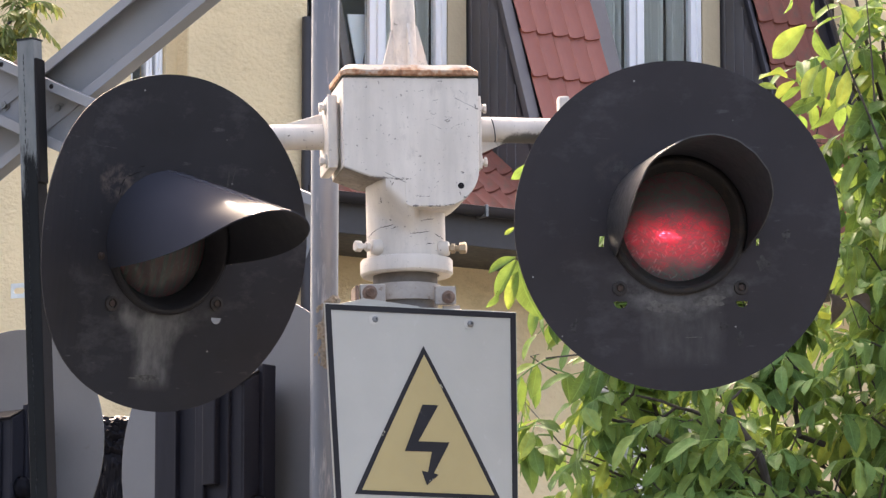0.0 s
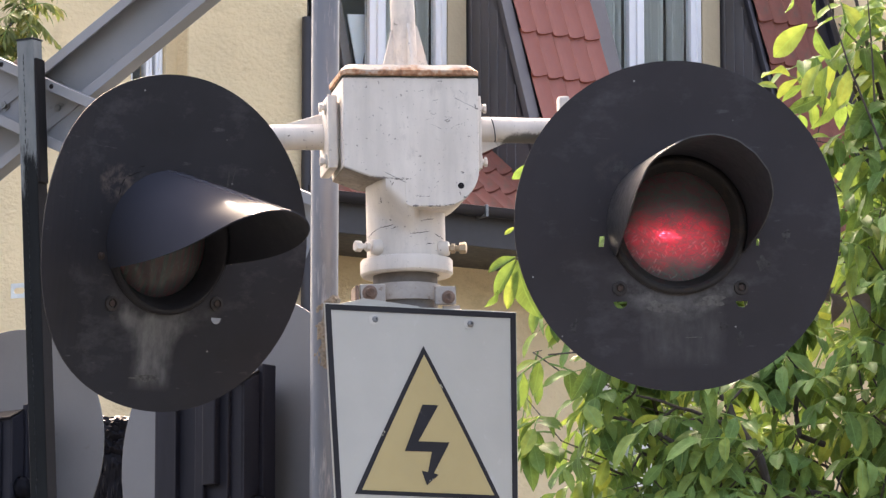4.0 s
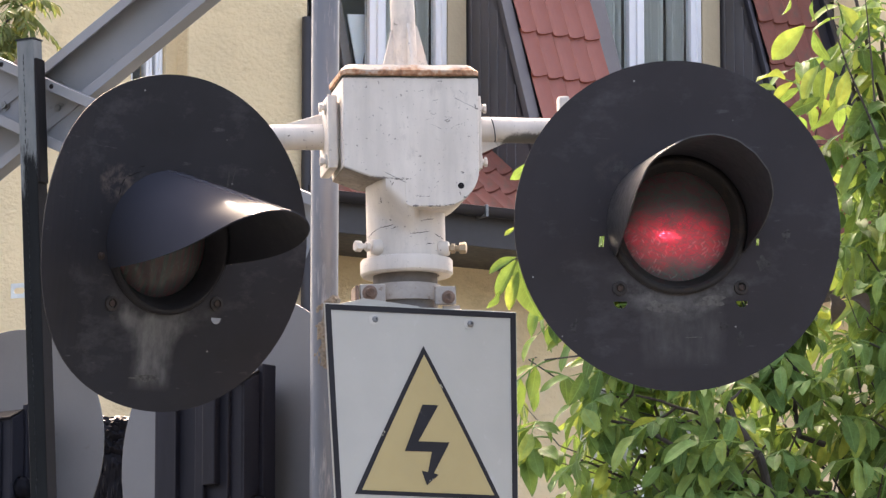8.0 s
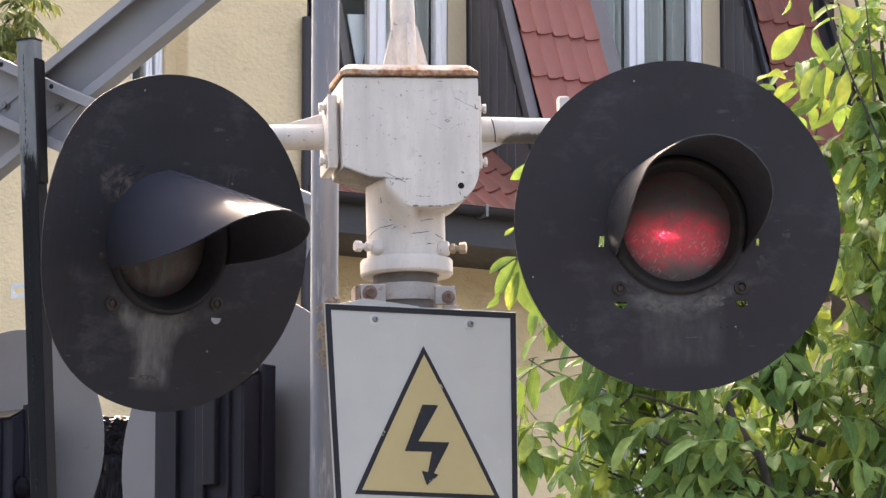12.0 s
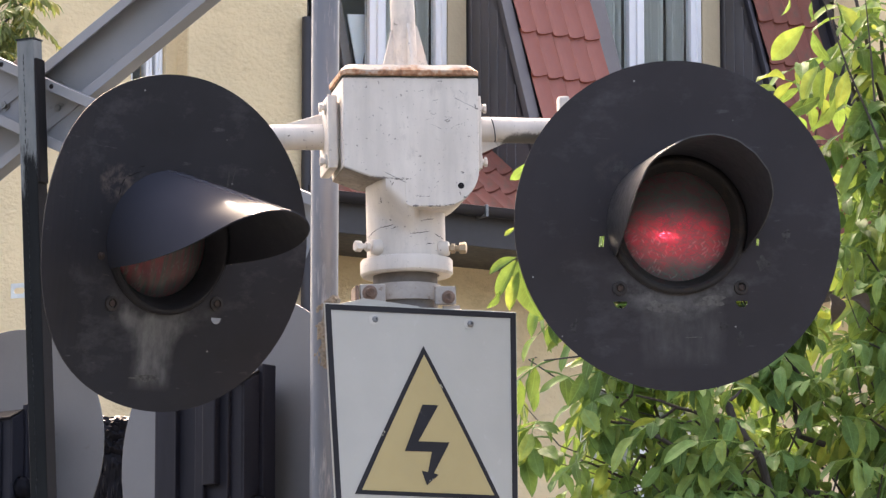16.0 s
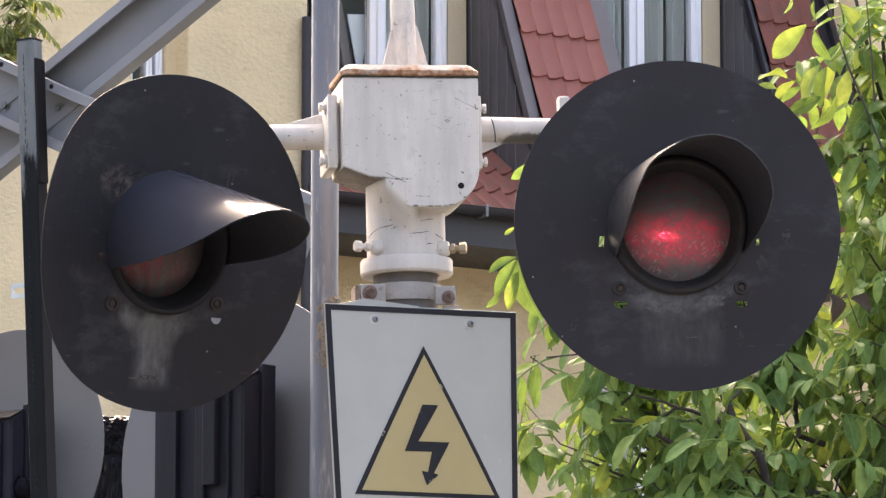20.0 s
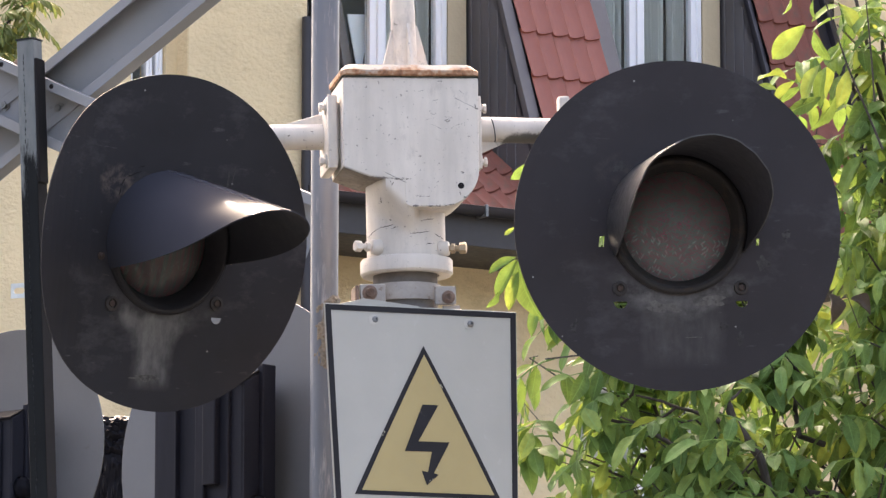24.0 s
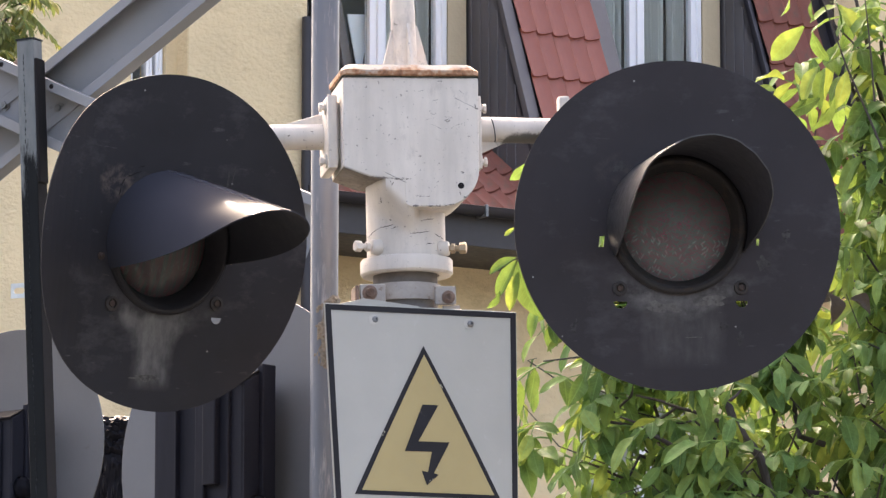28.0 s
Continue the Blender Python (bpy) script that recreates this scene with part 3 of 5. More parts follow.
def lamp_head(signal, m, radius, paint, hood, hood_paint, lens, slots, lower_holes, sockets, hood_bolts, glow, ring_paint, tag, wide=0.0, out=0.0, curl=0.0):
    """One lamp: its round board, ring, lens, hood, bolts, housing and the bulb behind the lens."""
    loops = [ring_of(0, 0, radius, 128), ring_of(0, 0, 0.121, 64)]
    for x, z, r in lower_holes:
        loops.append(ring_of(x, z, r, 16, 180, 360))
    for x, z, w, h in slots:
        loops.append([(x - w, z - h), (x + w * 0.6, z - h), (x + w, z + h), (x - w * 0.6, z + h)])
    plate = sheet(loops, 0.003)
    if curl:
        for k in range(9):
            bmesh.ops.bisect_plane(plate, geom=plate.verts[:] + plate.edges[:] + plate.faces[:], plane_co=(-0.13 - 0.018 * k, 0, 0), plane_no=(1, 0, 0))
        for v in plate.verts:
            v.co.y -= curl * max(0, -0.13 - v.co.x) ** 2
    board = part("board", plate, paint, signal, tag)
    board.matrix_basis = m
    back = Matrix() @ pose(0, 0, 0, 90)
    ring = part("lens_ring", lathe([(0.129, -0.004), (0.129, 0.005), (0.125, 0.010), (0.120, 0.011), (0.115, 0.008), (0.108 + wide, -0.006 + out * 0.5), (0.101 + wide, -0.022 + out), (0.0985 + wide, -0.026 + out), (0.0985 + wide, -0.034 + out)], back), ring_paint, board, "black rubber lens ring", soft=True)
    glass = part("lens", lathe([(0.0995 + wide, -0.030 + out), (0.085 + wide, -0.020 + out), (0.065, -0.012 + out), (0.04, -0.007 + out), (0.018, -0.005 + out), (0.006, -0.0046 + out), (0.0001, -0.0045 + out)], back, 72), lens, board, "dusty red glass lens", soft=True)
    part("hood", hood, hood_paint, board, "curved sheet metal sun hood", soft=True).data.materials.append(HOOD_IN if hood_paint == HOOD_OLD else HOOD_DARK)
    part("lamp_housing", lathe([(0.1205, -0.0042), (0.104, -0.022), (0.098, -0.06), (0.084, -0.17), (0.06, -0.205), (0.0001, -0.21)], back, 40), INNER, board, "black lamp housing behind the board", soft=True)
    for x, z in sockets:
        part("bolt", joined(lathe([(0.0135, 0.0), (0.0135, 0.004), (0.0085, 0.005), (0.008, 0.001), (0.0001, 0.001)], Matrix.Translation((x, 0, z)) @ back, 20)), SOCKET, board, "dark rusty bolt in a round socket", soft=True)
        part("bolt_head", rod((x, 0.0, z), (x, -0.0035, z), 0.0062, sides=6, edge=0.0008), RUSTY_DARK, board, "rusty brown bolt head")
    for x, z in hood_bolts:
        hex_bolt("bolt", board, (x, 0.0, z), (0, -1, 0), RUSTY_DARK, 0.0048, 0.006, "small rusty hood bolt")
    bulb = part("bulb", rod((-0.030, 0, 0), (0.030, 0, 0), 0.014, sides=24), glow, board, "glowing lamp filament tube")
    return board, bulb


def slotted(outline):
    """A thin black plate with a row of narrow slots, four millimetres apart, added to dim a bulb."""
    loops = [outline]
    for k in range(7):
        z = -0.014 + 0.004 * k
        loops.append([(-0.046, z - 0.0007), (0.046, z - 0.0007), (0.046, z + 0.0007), (-0.046, z + 0.0007)])
    return sheet(loops, 0.00006)


def smear(board, x, z, wide, high, lean, seed, paint, label):
    """A thin uneven patch of dirt or a rub mark on the face of a board."""
    bm = bmesh.new()
    c, s = math.cos(radians(lean)), math.sin(radians(lean))
    rim = []
    for k in range(28):
        a = 2 * math.pi * k / 28
        r = 0.72 + 0.75 * noise.noise(Vector((math.cos(a) * 1.6, math.sin(a) * 1.6, seed * 2.3))) + 0.25 * noise.noise(Vector((math.cos(a) * 6, math.sin(a) * 6, seed)))
        u, v = wide * r * math.cos(a), high * r * math.sin(a)
        rim.append(bm.verts.new((x + u * c - v * s, -0.0005, z + u * s + v * c)))
    bm.faces.new(rim[::-1])
    return part("dirt_mark", bm, paint, board, label)


def neck_casting():
    """The round neck, whose front swells out to meet the flat face of the head."""
    bm = bmesh.new()
    sides, r = 64, 0.0728
    rings = []
    for i in range(31):
        z = 3.034 + 0.150 * i / 30
        ring = []
        for k in range(sides):
            a = 2 * math.pi * k / sides
            x, y = r * math.cos(a), r * math.sin(a)
            if y < 0:
                low = 3.070 + max(0.0, -0.012 - x) * 0.9
                s = min(1, max(0, (z - low) / 0.055))
                wx = min(1, max(0, (0.016 - x) / 0.020)) * min(1, max(0, (x + r) / 0.022))
                y += (-0.1094 - y) * s * s * (3 - 2 * s) * wx * wx * (3 - 2 * wx)
            ring.append(bm.verts.new((x, y, z)))
        rings.append(ring)
    for a, b in zip(rings, rings[1:]):
        for k in range(sides):
            j = (k + 1) % sides
            bm.faces.new((a[k], a[j], b[j], b[k]))
    return bm


SIGNAL_AT = pose(0.0006, 9.0, 0, 0, -1.3, 9)
BULBS = []


def grime(line, wide, seed):
    """An uneven thin strip laid on the front of the cast head along a line in x and z."""
    bm = bmesh.new()
    pairs = []
    for (x0, z0), (x1, z1) in zip(line, line[1:]):
        for i in range(14):
            u = i / 14
            x, z = x0 + (x1 - x0) * u, z0 + (z1 - z0) * u + 0.0010 * noise.noise(Vector((x0 * 90 + u * 4, seed * 3.1, 0)))
            w = wide * max(0.06, 0.55 + 1.3 * noise.noise(Vector((x * 170, z * 170, seed * 1.7))))
            d = Vector((-(z1 - z0), x1 - x0)).normalized() * w
            pairs.append([bm.verts.new((x + k * d.x, -0.1106, z + k * d.y)) for k in (-1, 1)])
    for p, q in zip(pairs, pairs[1:]):
        bm.faces.new((p[0], q[0], q[1], p[1]))
    return bm


def crossing_signal():
    sig = thing("crossing_signal", SIGNAL_AT, "white level crossing signal with two round black boards on a post", "railway signal")
    # post and what clamps it
    part("post", rod((-0.003, 0, 0), (-0.003, 0, 3.03), 0.0595, sides=48), PIPE, sig, "dirty grey steel post", soft=True)
    part("collar", lathe([(0.060, 3.006), (0.0818, 3.005), (0.0853, 3.009), (0.0853, 3.0315), (0.0835, 3.0350), (0.0722, 3.0372)], Matrix(), 64), WHITE, sig, soft=True)
    neck = part("neck", neck_casting(), WHITE, sig, "scratched white cast neck", soft=True)
    for a0, z0, a1, z1 in ((-74, 3.074, -44, 3.087), (-44, 3.087, -8, 3.093), (-22, 3.084, -2, 3.092), (6, 3.073, 36, 3.079), (22, 3.098, 46, 3.104), (46, 3.076, 70, 3.069), (30, 3.055, 44, 3.058), (-2, 3.100, 22, 3.106)):
        bm = bmesh.new()
        line = []
        for i in range(9):
            u = i / 8
            a, z = radians(a0 + (a1 - a0) * u - 99), z0 + (z1 - z0) * u + 0.0005 * math.sin(u * 9 + a0) + 0.0006 * math.sin(u * 23 + a1)
            w = 0.0006 * math.sin(math.pi * (0.08 + 0.84 * u))
            line.append([bm.verts.new((0.0733 * math.cos(a), 0.0733 * math.sin(a), z + k * w)) for k in (-1, 1)])
        for p, q in zip(line, line[1:]):
            bm.faces.new((p[0], q[0], q[1], p[1]))
        part("scratch", bm, INNER, neck, "dark scratch in the paint")
    band = part("clamp_band", joined(lathe([(0.0605, 2.955), (0.0655, 2.955), (0.0658, 2.957), (0.0658, 2.9845), (0.0650, 2.9865), (0.0605, 2.9865)], Matrix.Translation((-0.003, 0, 0)), 48)), BAND, sig, "grey clamp band with rust", soft=True)
    part("clamp_ear", block(-0.098, -0.050, -0.069, -0.063, 2.9478, 2.9811, 0.002), BAND, band)
    part("clamp_ear", block(0.042, 0.0816, -0.060, -0.054, 2.9440, 2.9788, 0.002), BAND, band)
    part("clamp_plate", block(-0.107, -0.100, -0.074, -0.02, 2.9470, 2.9775, 0.001), RUSTBOLT, band, "dark rusty clamp plate")
    part("clamp_plate", block(0.058, 0.090, -0.052, -0.044, 2.9320, 2.9440, 0.001), BAND, band)
    hex_bolt("bolt", band, (-0.0796, -0.069, 2.9644), (0, -1, 0), RUSTBOLT, 0.0095, 0.011, "rusty hexagon bolt")
    hex_bolt("bolt", band, (0.0669, -0.060, 2.9578), (0, -1, 0), RUSTBOLT, 0.0085, 0.011, "rusty hexagon bolt")
    # screws in the collar
    for side, mat, z in ((-1, WHITE, 3.053), (1, BRASS, 3.050)):
        lug = part("lug", rod((side * 0.054, -0.041, z), (side * 0.073, -0.047, z), 0.0155, 0.0135, 20, 0.003), WHITE, sig, soft=True)
        part("screw", joined(rod((side * 0.068, -0.0455, z), (side * 0.096, -0.0535, z), 0.0055, sides=14), rod((side * 0.091, -0.052, z), (side * 0.1035, -0.0555, z), 0.0105, sides=6, edge=0.0015), rod((side * 0.0755, -0.0475, z), (side * 0.083, -0.0497, z), 0.0092, sides=6, edge=0.001)), mat, lug, "painted set screw" if side < 0 else "bare brass set screw")
    # cast head
    arc = [(0.050 + 0.0718 * math.cos(radians(a)), 3.189 + 0.0715 * math.sin(radians(a))) for a in range(0, -91, -5)]
    outline = [(-0.1275, 3.358), (0.1215, 3.358), (0.1235, 3.354), *arc, (-0.008, 3.1172), (-0.0165, 3.122), (-0.0185, 3.168), (-0.081, 3.1735), (-0.1290, 3.191)]
    head = part("cast_head", prism(outline, -0.11, 0.045, 0.0025), WHITE, sig, "chipped white cast iron head")
    for k, line in enumerate((((-0.081, 3.1728), (-0.050, 3.1702), (-0.020, 3.1678), (-0.006, 3.1690)), ((-0.003, 3.1188), (0.025, 3.1186), (0.052, 3.1188), (0.075, 3.1225)), ((0.000, 3.1375), (0.014, 3.1368), (0.030, 3.1365)), ((-0.044, 3.1660), (-0.041, 3.1560), (-0.037, 3.1640)), ((-0.1270, 3.3560), (-0.040, 3.3562), (0.060, 3.3560), (0.1210, 3.3562)), ((0.068, 3.2620), (0.082, 3.2690), (0.097, 3.2740)), ((0.032, 3.2960), (0.035, 3.2900), (0.041, 3.2880)), ((0.060, 3.2840), (0.075, 3.2835)))):
        part("grime_line", grime(line, 0.0017 if k < 2 else 0.0005, k), GRIME, head, "dark line of grime in the paint")
    # Film over the underside: dirt, with the shade there put into its colour.
    film = prism([(-0.1290, 3.1903), (-0.0810, 3.1728), (-0.0200, 3.1673), (-0.0200, 3.1667), (-0.0812, 3.1721), (-0.1292, 3.1896)], -0.1088, 0.0440)
    part("dark_underside", film, SHADED_DIRT, head, "grey-brown dirt and painted shade under the casting")
    part("drain_hole", lathe([(0.0058, 0.0005), (0.0058, 0.0012), (0.0001, 0.0012)], Matrix.Translation((0.087, -0.11, 3.1565)) @ pose(0, 0, 0, 90), 16), INNER, head, "dark drilled hole")
    part("gasket", block(-0.1290, 0.1245, -0.1113, 0.0460, 3.3578, 3.3602), MOSS, head, "dark mossy joint under the lid")
    # lid
    rim = [(-0.1205, -0.115), (0.1140, -0.115), (0.1245, -0.104), (0.1245, 0.040), (0.114, 0.050), (-0.120, 0.050), (-0.1325, 0.038), (-0.1315, -0.102)]
    bm = bmesh.new()
    tiers = []
    for z, inset in ((3.3600, 0.003), (3.3622, 0.0), (3.3705, 0.0), (3.3825, 0.0115)):
        ring = []
        for k, (x, y) in enumerate(rim):
            nx, ny = rim[(k + 1) % len(rim)]
            for i in range(10):
                u = i / 10
                px, py = x + (nx - x) * u, y + (ny - y) * u
                wob = 0.0011 * noise.noise(Vector((px * 60, py * 60, z * 40))) + 0.0008 * noise.noise(Vector((px * 160, py * 160, z * 90)))
                ring.append(bm.verts.new((px * (1 - inset / 0.125) , (py + 0.032) * (1 - inset / 0.08) - 0.032, z + wob)))
        tiers.append(ring)
    for a, b in zip(tiers, tiers[1:]):
        for i in range(len(a)):
            j = (i + 1) % len(a)
            bm.faces.new((a[i], a[j], b[j], b[i]))
    bm.faces.new(tiers[-1])
    bm.faces.new(tiers[0][::-1])
    part("lid", bm, RUSTY, sig, "white lid with rust along its lower edge", soft=True)
    part("riser_pipe", rod((0.0065, 0, 3.38), (-0.026, 0, 4.35), 0.0226, sides=32), RISER, sig, "white riser pipe", soft=True)
    part("riser_cap", rod((-0.026, 0, 4.35), (-0.0264, 0, 4.362), 0.027, sides=32, edge=0.002), RUSTY, sig, soft=True)
    for a in (0, 90, 180, 270):
        g = prism([(0.017, 3.382), (0.0485, 3.382), (0.0238, 3.476), (0.017, 3.478)], -0.003, 0.003, 0.001)
        part("gusset", turned(g, Matrix.Translation((0.0060, 0, 0)) @ pose(0, 0, 0, 0, 0, a + 8)), WHITE, sig)
    # arms
    for side, z, end in ((-1, 3.2657, -0.46), (1, 3.2815, 0.50)):
        x0, thick = (-0.1285, 0.0235) if side < 0 else (0.1220, 0.0115)
        f0, f1 = sorted((x0, x0 + side * thick))
        if side < 0:
            part("flange_seat", block(-0.1345, -0.127, -0.060, 0.030, 3.205, 3.320, 0.002), WHITE, sig)
            f1 = -0.1345
        fl = part("flange", block(f0, f1, -0.078, 0.040, 3.1945, 3.3305, 0.003, 2), WHITE, sig, soft=True)
        for zz in (3.211, 3.311):
            hex_bolt("bolt", fl, (x0 + side * thick, -0.052, zz), (side, 0, 0), WHITE, 0.0090, 0.013)
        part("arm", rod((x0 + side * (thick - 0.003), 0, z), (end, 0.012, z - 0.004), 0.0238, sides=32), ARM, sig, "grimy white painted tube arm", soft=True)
        gx = x0 + side * (thick - 0.002)
        if side > 0:
            part("gusset", prism([(gx, z - 0.018), (gx, z - 0.046), (gx + 0.012, z - 0.046), (gx + 0.066, z - 0.022)], -0.003, 0.003, 0.001), ARM, sig)
        else:
            part("gusset", prism([(gx, z + 0.02), (gx, z + 0.044), (gx - 0.075, z + 0.022), (gx - 0.075, z + 0.018)], -0.003, 0.003, 0.001), WHITE, sig)
    part("cable_tie", lathe([(0.0243, -0.0010), (0.0252, 0), (0.0243, 0.0010)], Matrix.Translation((0.166, 0.001, 3.2810)) @ pose(0, 0, 0, 0, 80), 32), DARKBOX, sig, "thin black wire round the arm")
    part("arm_bracket", block(0.291, 0.312, -0.015, 0.015, 3.300, 3.3440, 0.005, 2), WHITE, sig)
    # the two lamps
    right, b1 = lamp_head(sig, pose(0.5026, -0.05, 3.0943, 3.03, 0, -0.354), 0.308, BOARD_R, hood_shell(0.287, 0.0, -116, 112, 6.0, 4.0, 0.134, 0.0025, 0.12), HOOD_OLD, LENS_R, ((-0.1443, -0.0305, 0.006, 0.010), (0.1499, -0.031, 0.0035, 0.0065)), ((-0.1110, -0.1416, 0.0130), (0.1176, -0.1406, 0.0115)), ((-0.112, -0.1175), (0.117, -0.1153)), (), GLOW_R, RING, "matt black round board with grey dirt", 0.004, 0.012)
    left, b2 = lamp_head(sig, pose(-0.4562, -0.15, 3.0417, 10.52, 0, 27.94), 0.304, BOARD_L, hood_shell(0.352, 0.16, -114, 103, 2.8, 2.5), HOOD, LENS_L, ((0.1389, -0.0262, 0.0045, 0.002),), ((0.1185, -0.1266, 0.0115),), ((-0.1098, -0.1158), (0.1146, -0.1011)), ((-0.1405, -0.0329),), GLOW_L, RING_L, "matt black round board with washed dirt below the lens", curl=2.0)
    for x, z, w, h, lean in ((0.0615, -0.1405, 0.034, 0.0115, 8), (0.0280, -0.2080, 0.024, 0.0014, 2), (0.083, -0.189, 0.010, 0.013, -20), (-0.200, -0.191, 0.009, 0.018, -15), (0.158, -0.073, 0.012, 0.016, 20), (0.205, -0.020, 0.010, 0.018, 10), (-0.109, 0.108, 0.020, 0.010, 35), (0.114, -0.210, 0.007, 0.015, 0), (-0.035, -0.152, 0.034, 0.012, -14)):
        smear(right, x, z, w, h, lean, int(1000 * (x + 1)), PALE_DUST if -0.16 < z < -0.13 or h < 0.002 else DUST, "dull grey rub mark on black paint")
    for x, z, w, h, lean in ((-0.026, -0.2455, 0.036, 0.0065, 2), (-0.106, -0.1405, 0.011, 0.009, 0), (-0.127, -0.066, 0.012, 0.0012, -8), (0.118, 0.126, 0.003, 0.024, -6), (0.128, 0.130, 0.002, 0.020, -6)):
        smear(left, x, z, w, h, lean, int(1000 * (x + 2)), MID_DUST if z < -0.2 else DUST, "dried grey dirt on black paint")
    for x, z, w, h, lean in ((-0.085, 0.118, 0.020, 0.0013, 25), (-0.107, 0.103, 0.012, 0.0012, 60), (-0.070, 0.133, 0.010, 0.0012, 20), (-0.112, 0.085, 0.0016, 0.012, -10)):
        smear(left, x, z, w, h, lean, int(1000 * (x + 3)), INNER, "black crack in flaking paint")
    for board, bulb in ((right, b1), (left, b2)):
        at = pose(-0.006 if board is right else -0.019, 0.066, -0.013 if board is right else -0.030)
        bulb.matrix_basis = at
        # Unseen can and slide, added only to make the bulb's light rise and fall.
        can = part("lamp_can", joined(lathe([(0.058, 0.0262), (0.058, -0.022), (0.0001, -0.022)], pose(0, 0, 0, 90), 32), turned(slotted(ring_of(0, 0, 0.058, 32)), Matrix.Translation((0, -0.0262, 0)))), INNER, board, "added black slotted can that limits the bulb's light")
        can.matrix_basis = at @ pose(0, 0, -0.004)
        slide = part("shutter", slotted([(-0.052, -0.039), (0.052, -0.039), (0.052, 0.025), (-0.052, 0.025)]), INNER, board, "added black slotted slide that dims the bulb")
        slide.matrix_basis = at @ pose(0, -0.02609, -0.004)
        BULBS.append(slide)


crossing_signal()


# ---- warning sign
def warped(bm):
    """Give a flat layer of the sign the slight twist of the whole plate."""
    for k in range(1, 16):
        bmesh.ops.bisect_plane(bm, geom=bm.verts[:] + bm.edges[:] + bm.faces[:], plane_co=(0, 0, -0.475 * k / 16), plane_no=(0, 0, 1))
    for k in range(-5, 6):
        bmesh.ops.bisect_plane(bm, geom=bm.verts[:] + bm.edges[:] + bm.faces[:], plane_co=(0.036 * k, 0, 0), plane_no=(1, 0, 0))
    for v in bm.verts:
        a = radians(-5.08 * v.co.z / 0.36)
        x, y = v.co.x, v.co.y
        v.co.x, v.co.y = x * math.cos(a) - y * math.sin(a), x * math.sin(a) + y * math.cos(a)
    return bm


def layer(loops, thick, front):
    return warped(turned(sheet(loops, thick), Matrix.Translation((0, -front, 0))))


def warning_sign():
    s = thing("warning_sign", pose(-0.0398, 8.9, 2.9335, 0, -1.973, 0) @ pose(0, 0, 0, 0, 0, 29.17), "white warning sign with yellow triangle and black lightning arrow", "sign")
    w, h = 0.2005, 0.475
    plate = part("plate", warped(block(-w, w, 0, 0.003, -h, 0, 0.0008)), SIGN_WHITE, s, "white enamel plate")
    part("border", layer([[(-w + 0.0022, -h + 0.003), (w - 0.0022, -h + 0.003), (w - 0.0022, -0.002), (-w + 0.0022, -0.002)], [(-w + 0.0132, -h + 0.0135), (-w + 0.0132, -0.0120), (w - 0.0132, -0.0120), (w - 0.0132, -h + 0.0135)]], 0.0012, 0.0014), SIGN_BLACK, plate, "black printed border")
    ax, az, half, deep = 0.0015, -0.0710, 0.1590, 0.2760
    part("triangle", layer([[(ax - half, az - deep), (ax + half, az - deep), (ax, az)]], 0.0010, 0.0012), SIGN_BLACK, plate, "black edge of the triangle")
    k = 0.0078
    part("triangle_field", layer([[(ax - half + 1.95 * k, az - deep + k), (ax + half - 1.95 * k, az - deep + k), (ax, az - 2.1 * k)]], 0.0010, 0.0024), SIGN_YELLOW, plate, "faded yellow field of the triangle")
    arrow = [(-0.006, -0.179), (0.0275, -0.179), (-0.0175, -0.2465), (0.0495, -0.2464), (0.0130, -0.304), (0.024, -0.3063), (-0.0025, -0.326), (-0.0125, -0.3005), (0.001, -0.302), (0.011, -0.2645), (-0.0475, -0.2655)]
    part("lightning_arrow", layer([arrow], 0.0010, 0.0036), SIGN_BLACK, plate, "black lightning arrow")
    for x, z, r in ((-0.0905, -0.232, 0.0016), (-0.0940, -0.238, 0.0012), (0.0335, -0.142, 0.0018), (0.0360, -0.146, 0.0013), (-0.045, -0.168, 0.0011), (0.010, -0.3155, 0.0014), (0.0205, -0.298, 0.0012), (0.004, -0.318, 0.0010)):
        part("chip", layer([[(x + r * (0.7 + 0.5 * math.sin(a * 3 + x * 900)) * math.cos(a), z + 1.5 * r * math.sin(a)) for a in (0.3, 1.3, 2.2, 3.3, 4.2, 5.4)]], 0.0006, 0.0046), SIGN_CHIP, plate, "pale chip in the paint")
    for x in (-0.0966, 0.1018):
        part("screw", lathe([(0.0062, 0), (0.0058, 0.0025), (0.003, 0.0035), (0.0024, 0.0012), (0.0001, 0.0010)], Matrix.Translation((x, -0.0002, -0.026)) @ pose(0, 0, 0, 90), 18), STEEL, plate, "grey screw head")
        part("washer_mark", layer([ring_of(x - 0.004, -0.0265, 0.0095, 20)], 0.0004, 0.0006), SIGN_WORN, plate, "pale worn ring round a screw")
    for z in (-0.03, -0.40):
        part("bracket", block(-0.14, 0.14, 0.006, 0.022, z - 0.015, z + 0.015, 0.002), GALV, s, "steel bracket strap")
    part("bracket_arm", block(-0.05, -0.02, 0.018, 0.075, -0.045, -0.015, 0.002), GALV, s)
    part("bracket_plate", prism([(-0.165, -0.02), (0.03, -0.02), (0.0, 0.004), (-0.112, 0.0135), (-0.160, 0.002)], 0.010, 0.013, 0.0005), SIGN_WHITE, s, "white painted bracket plate")


warning_sign()


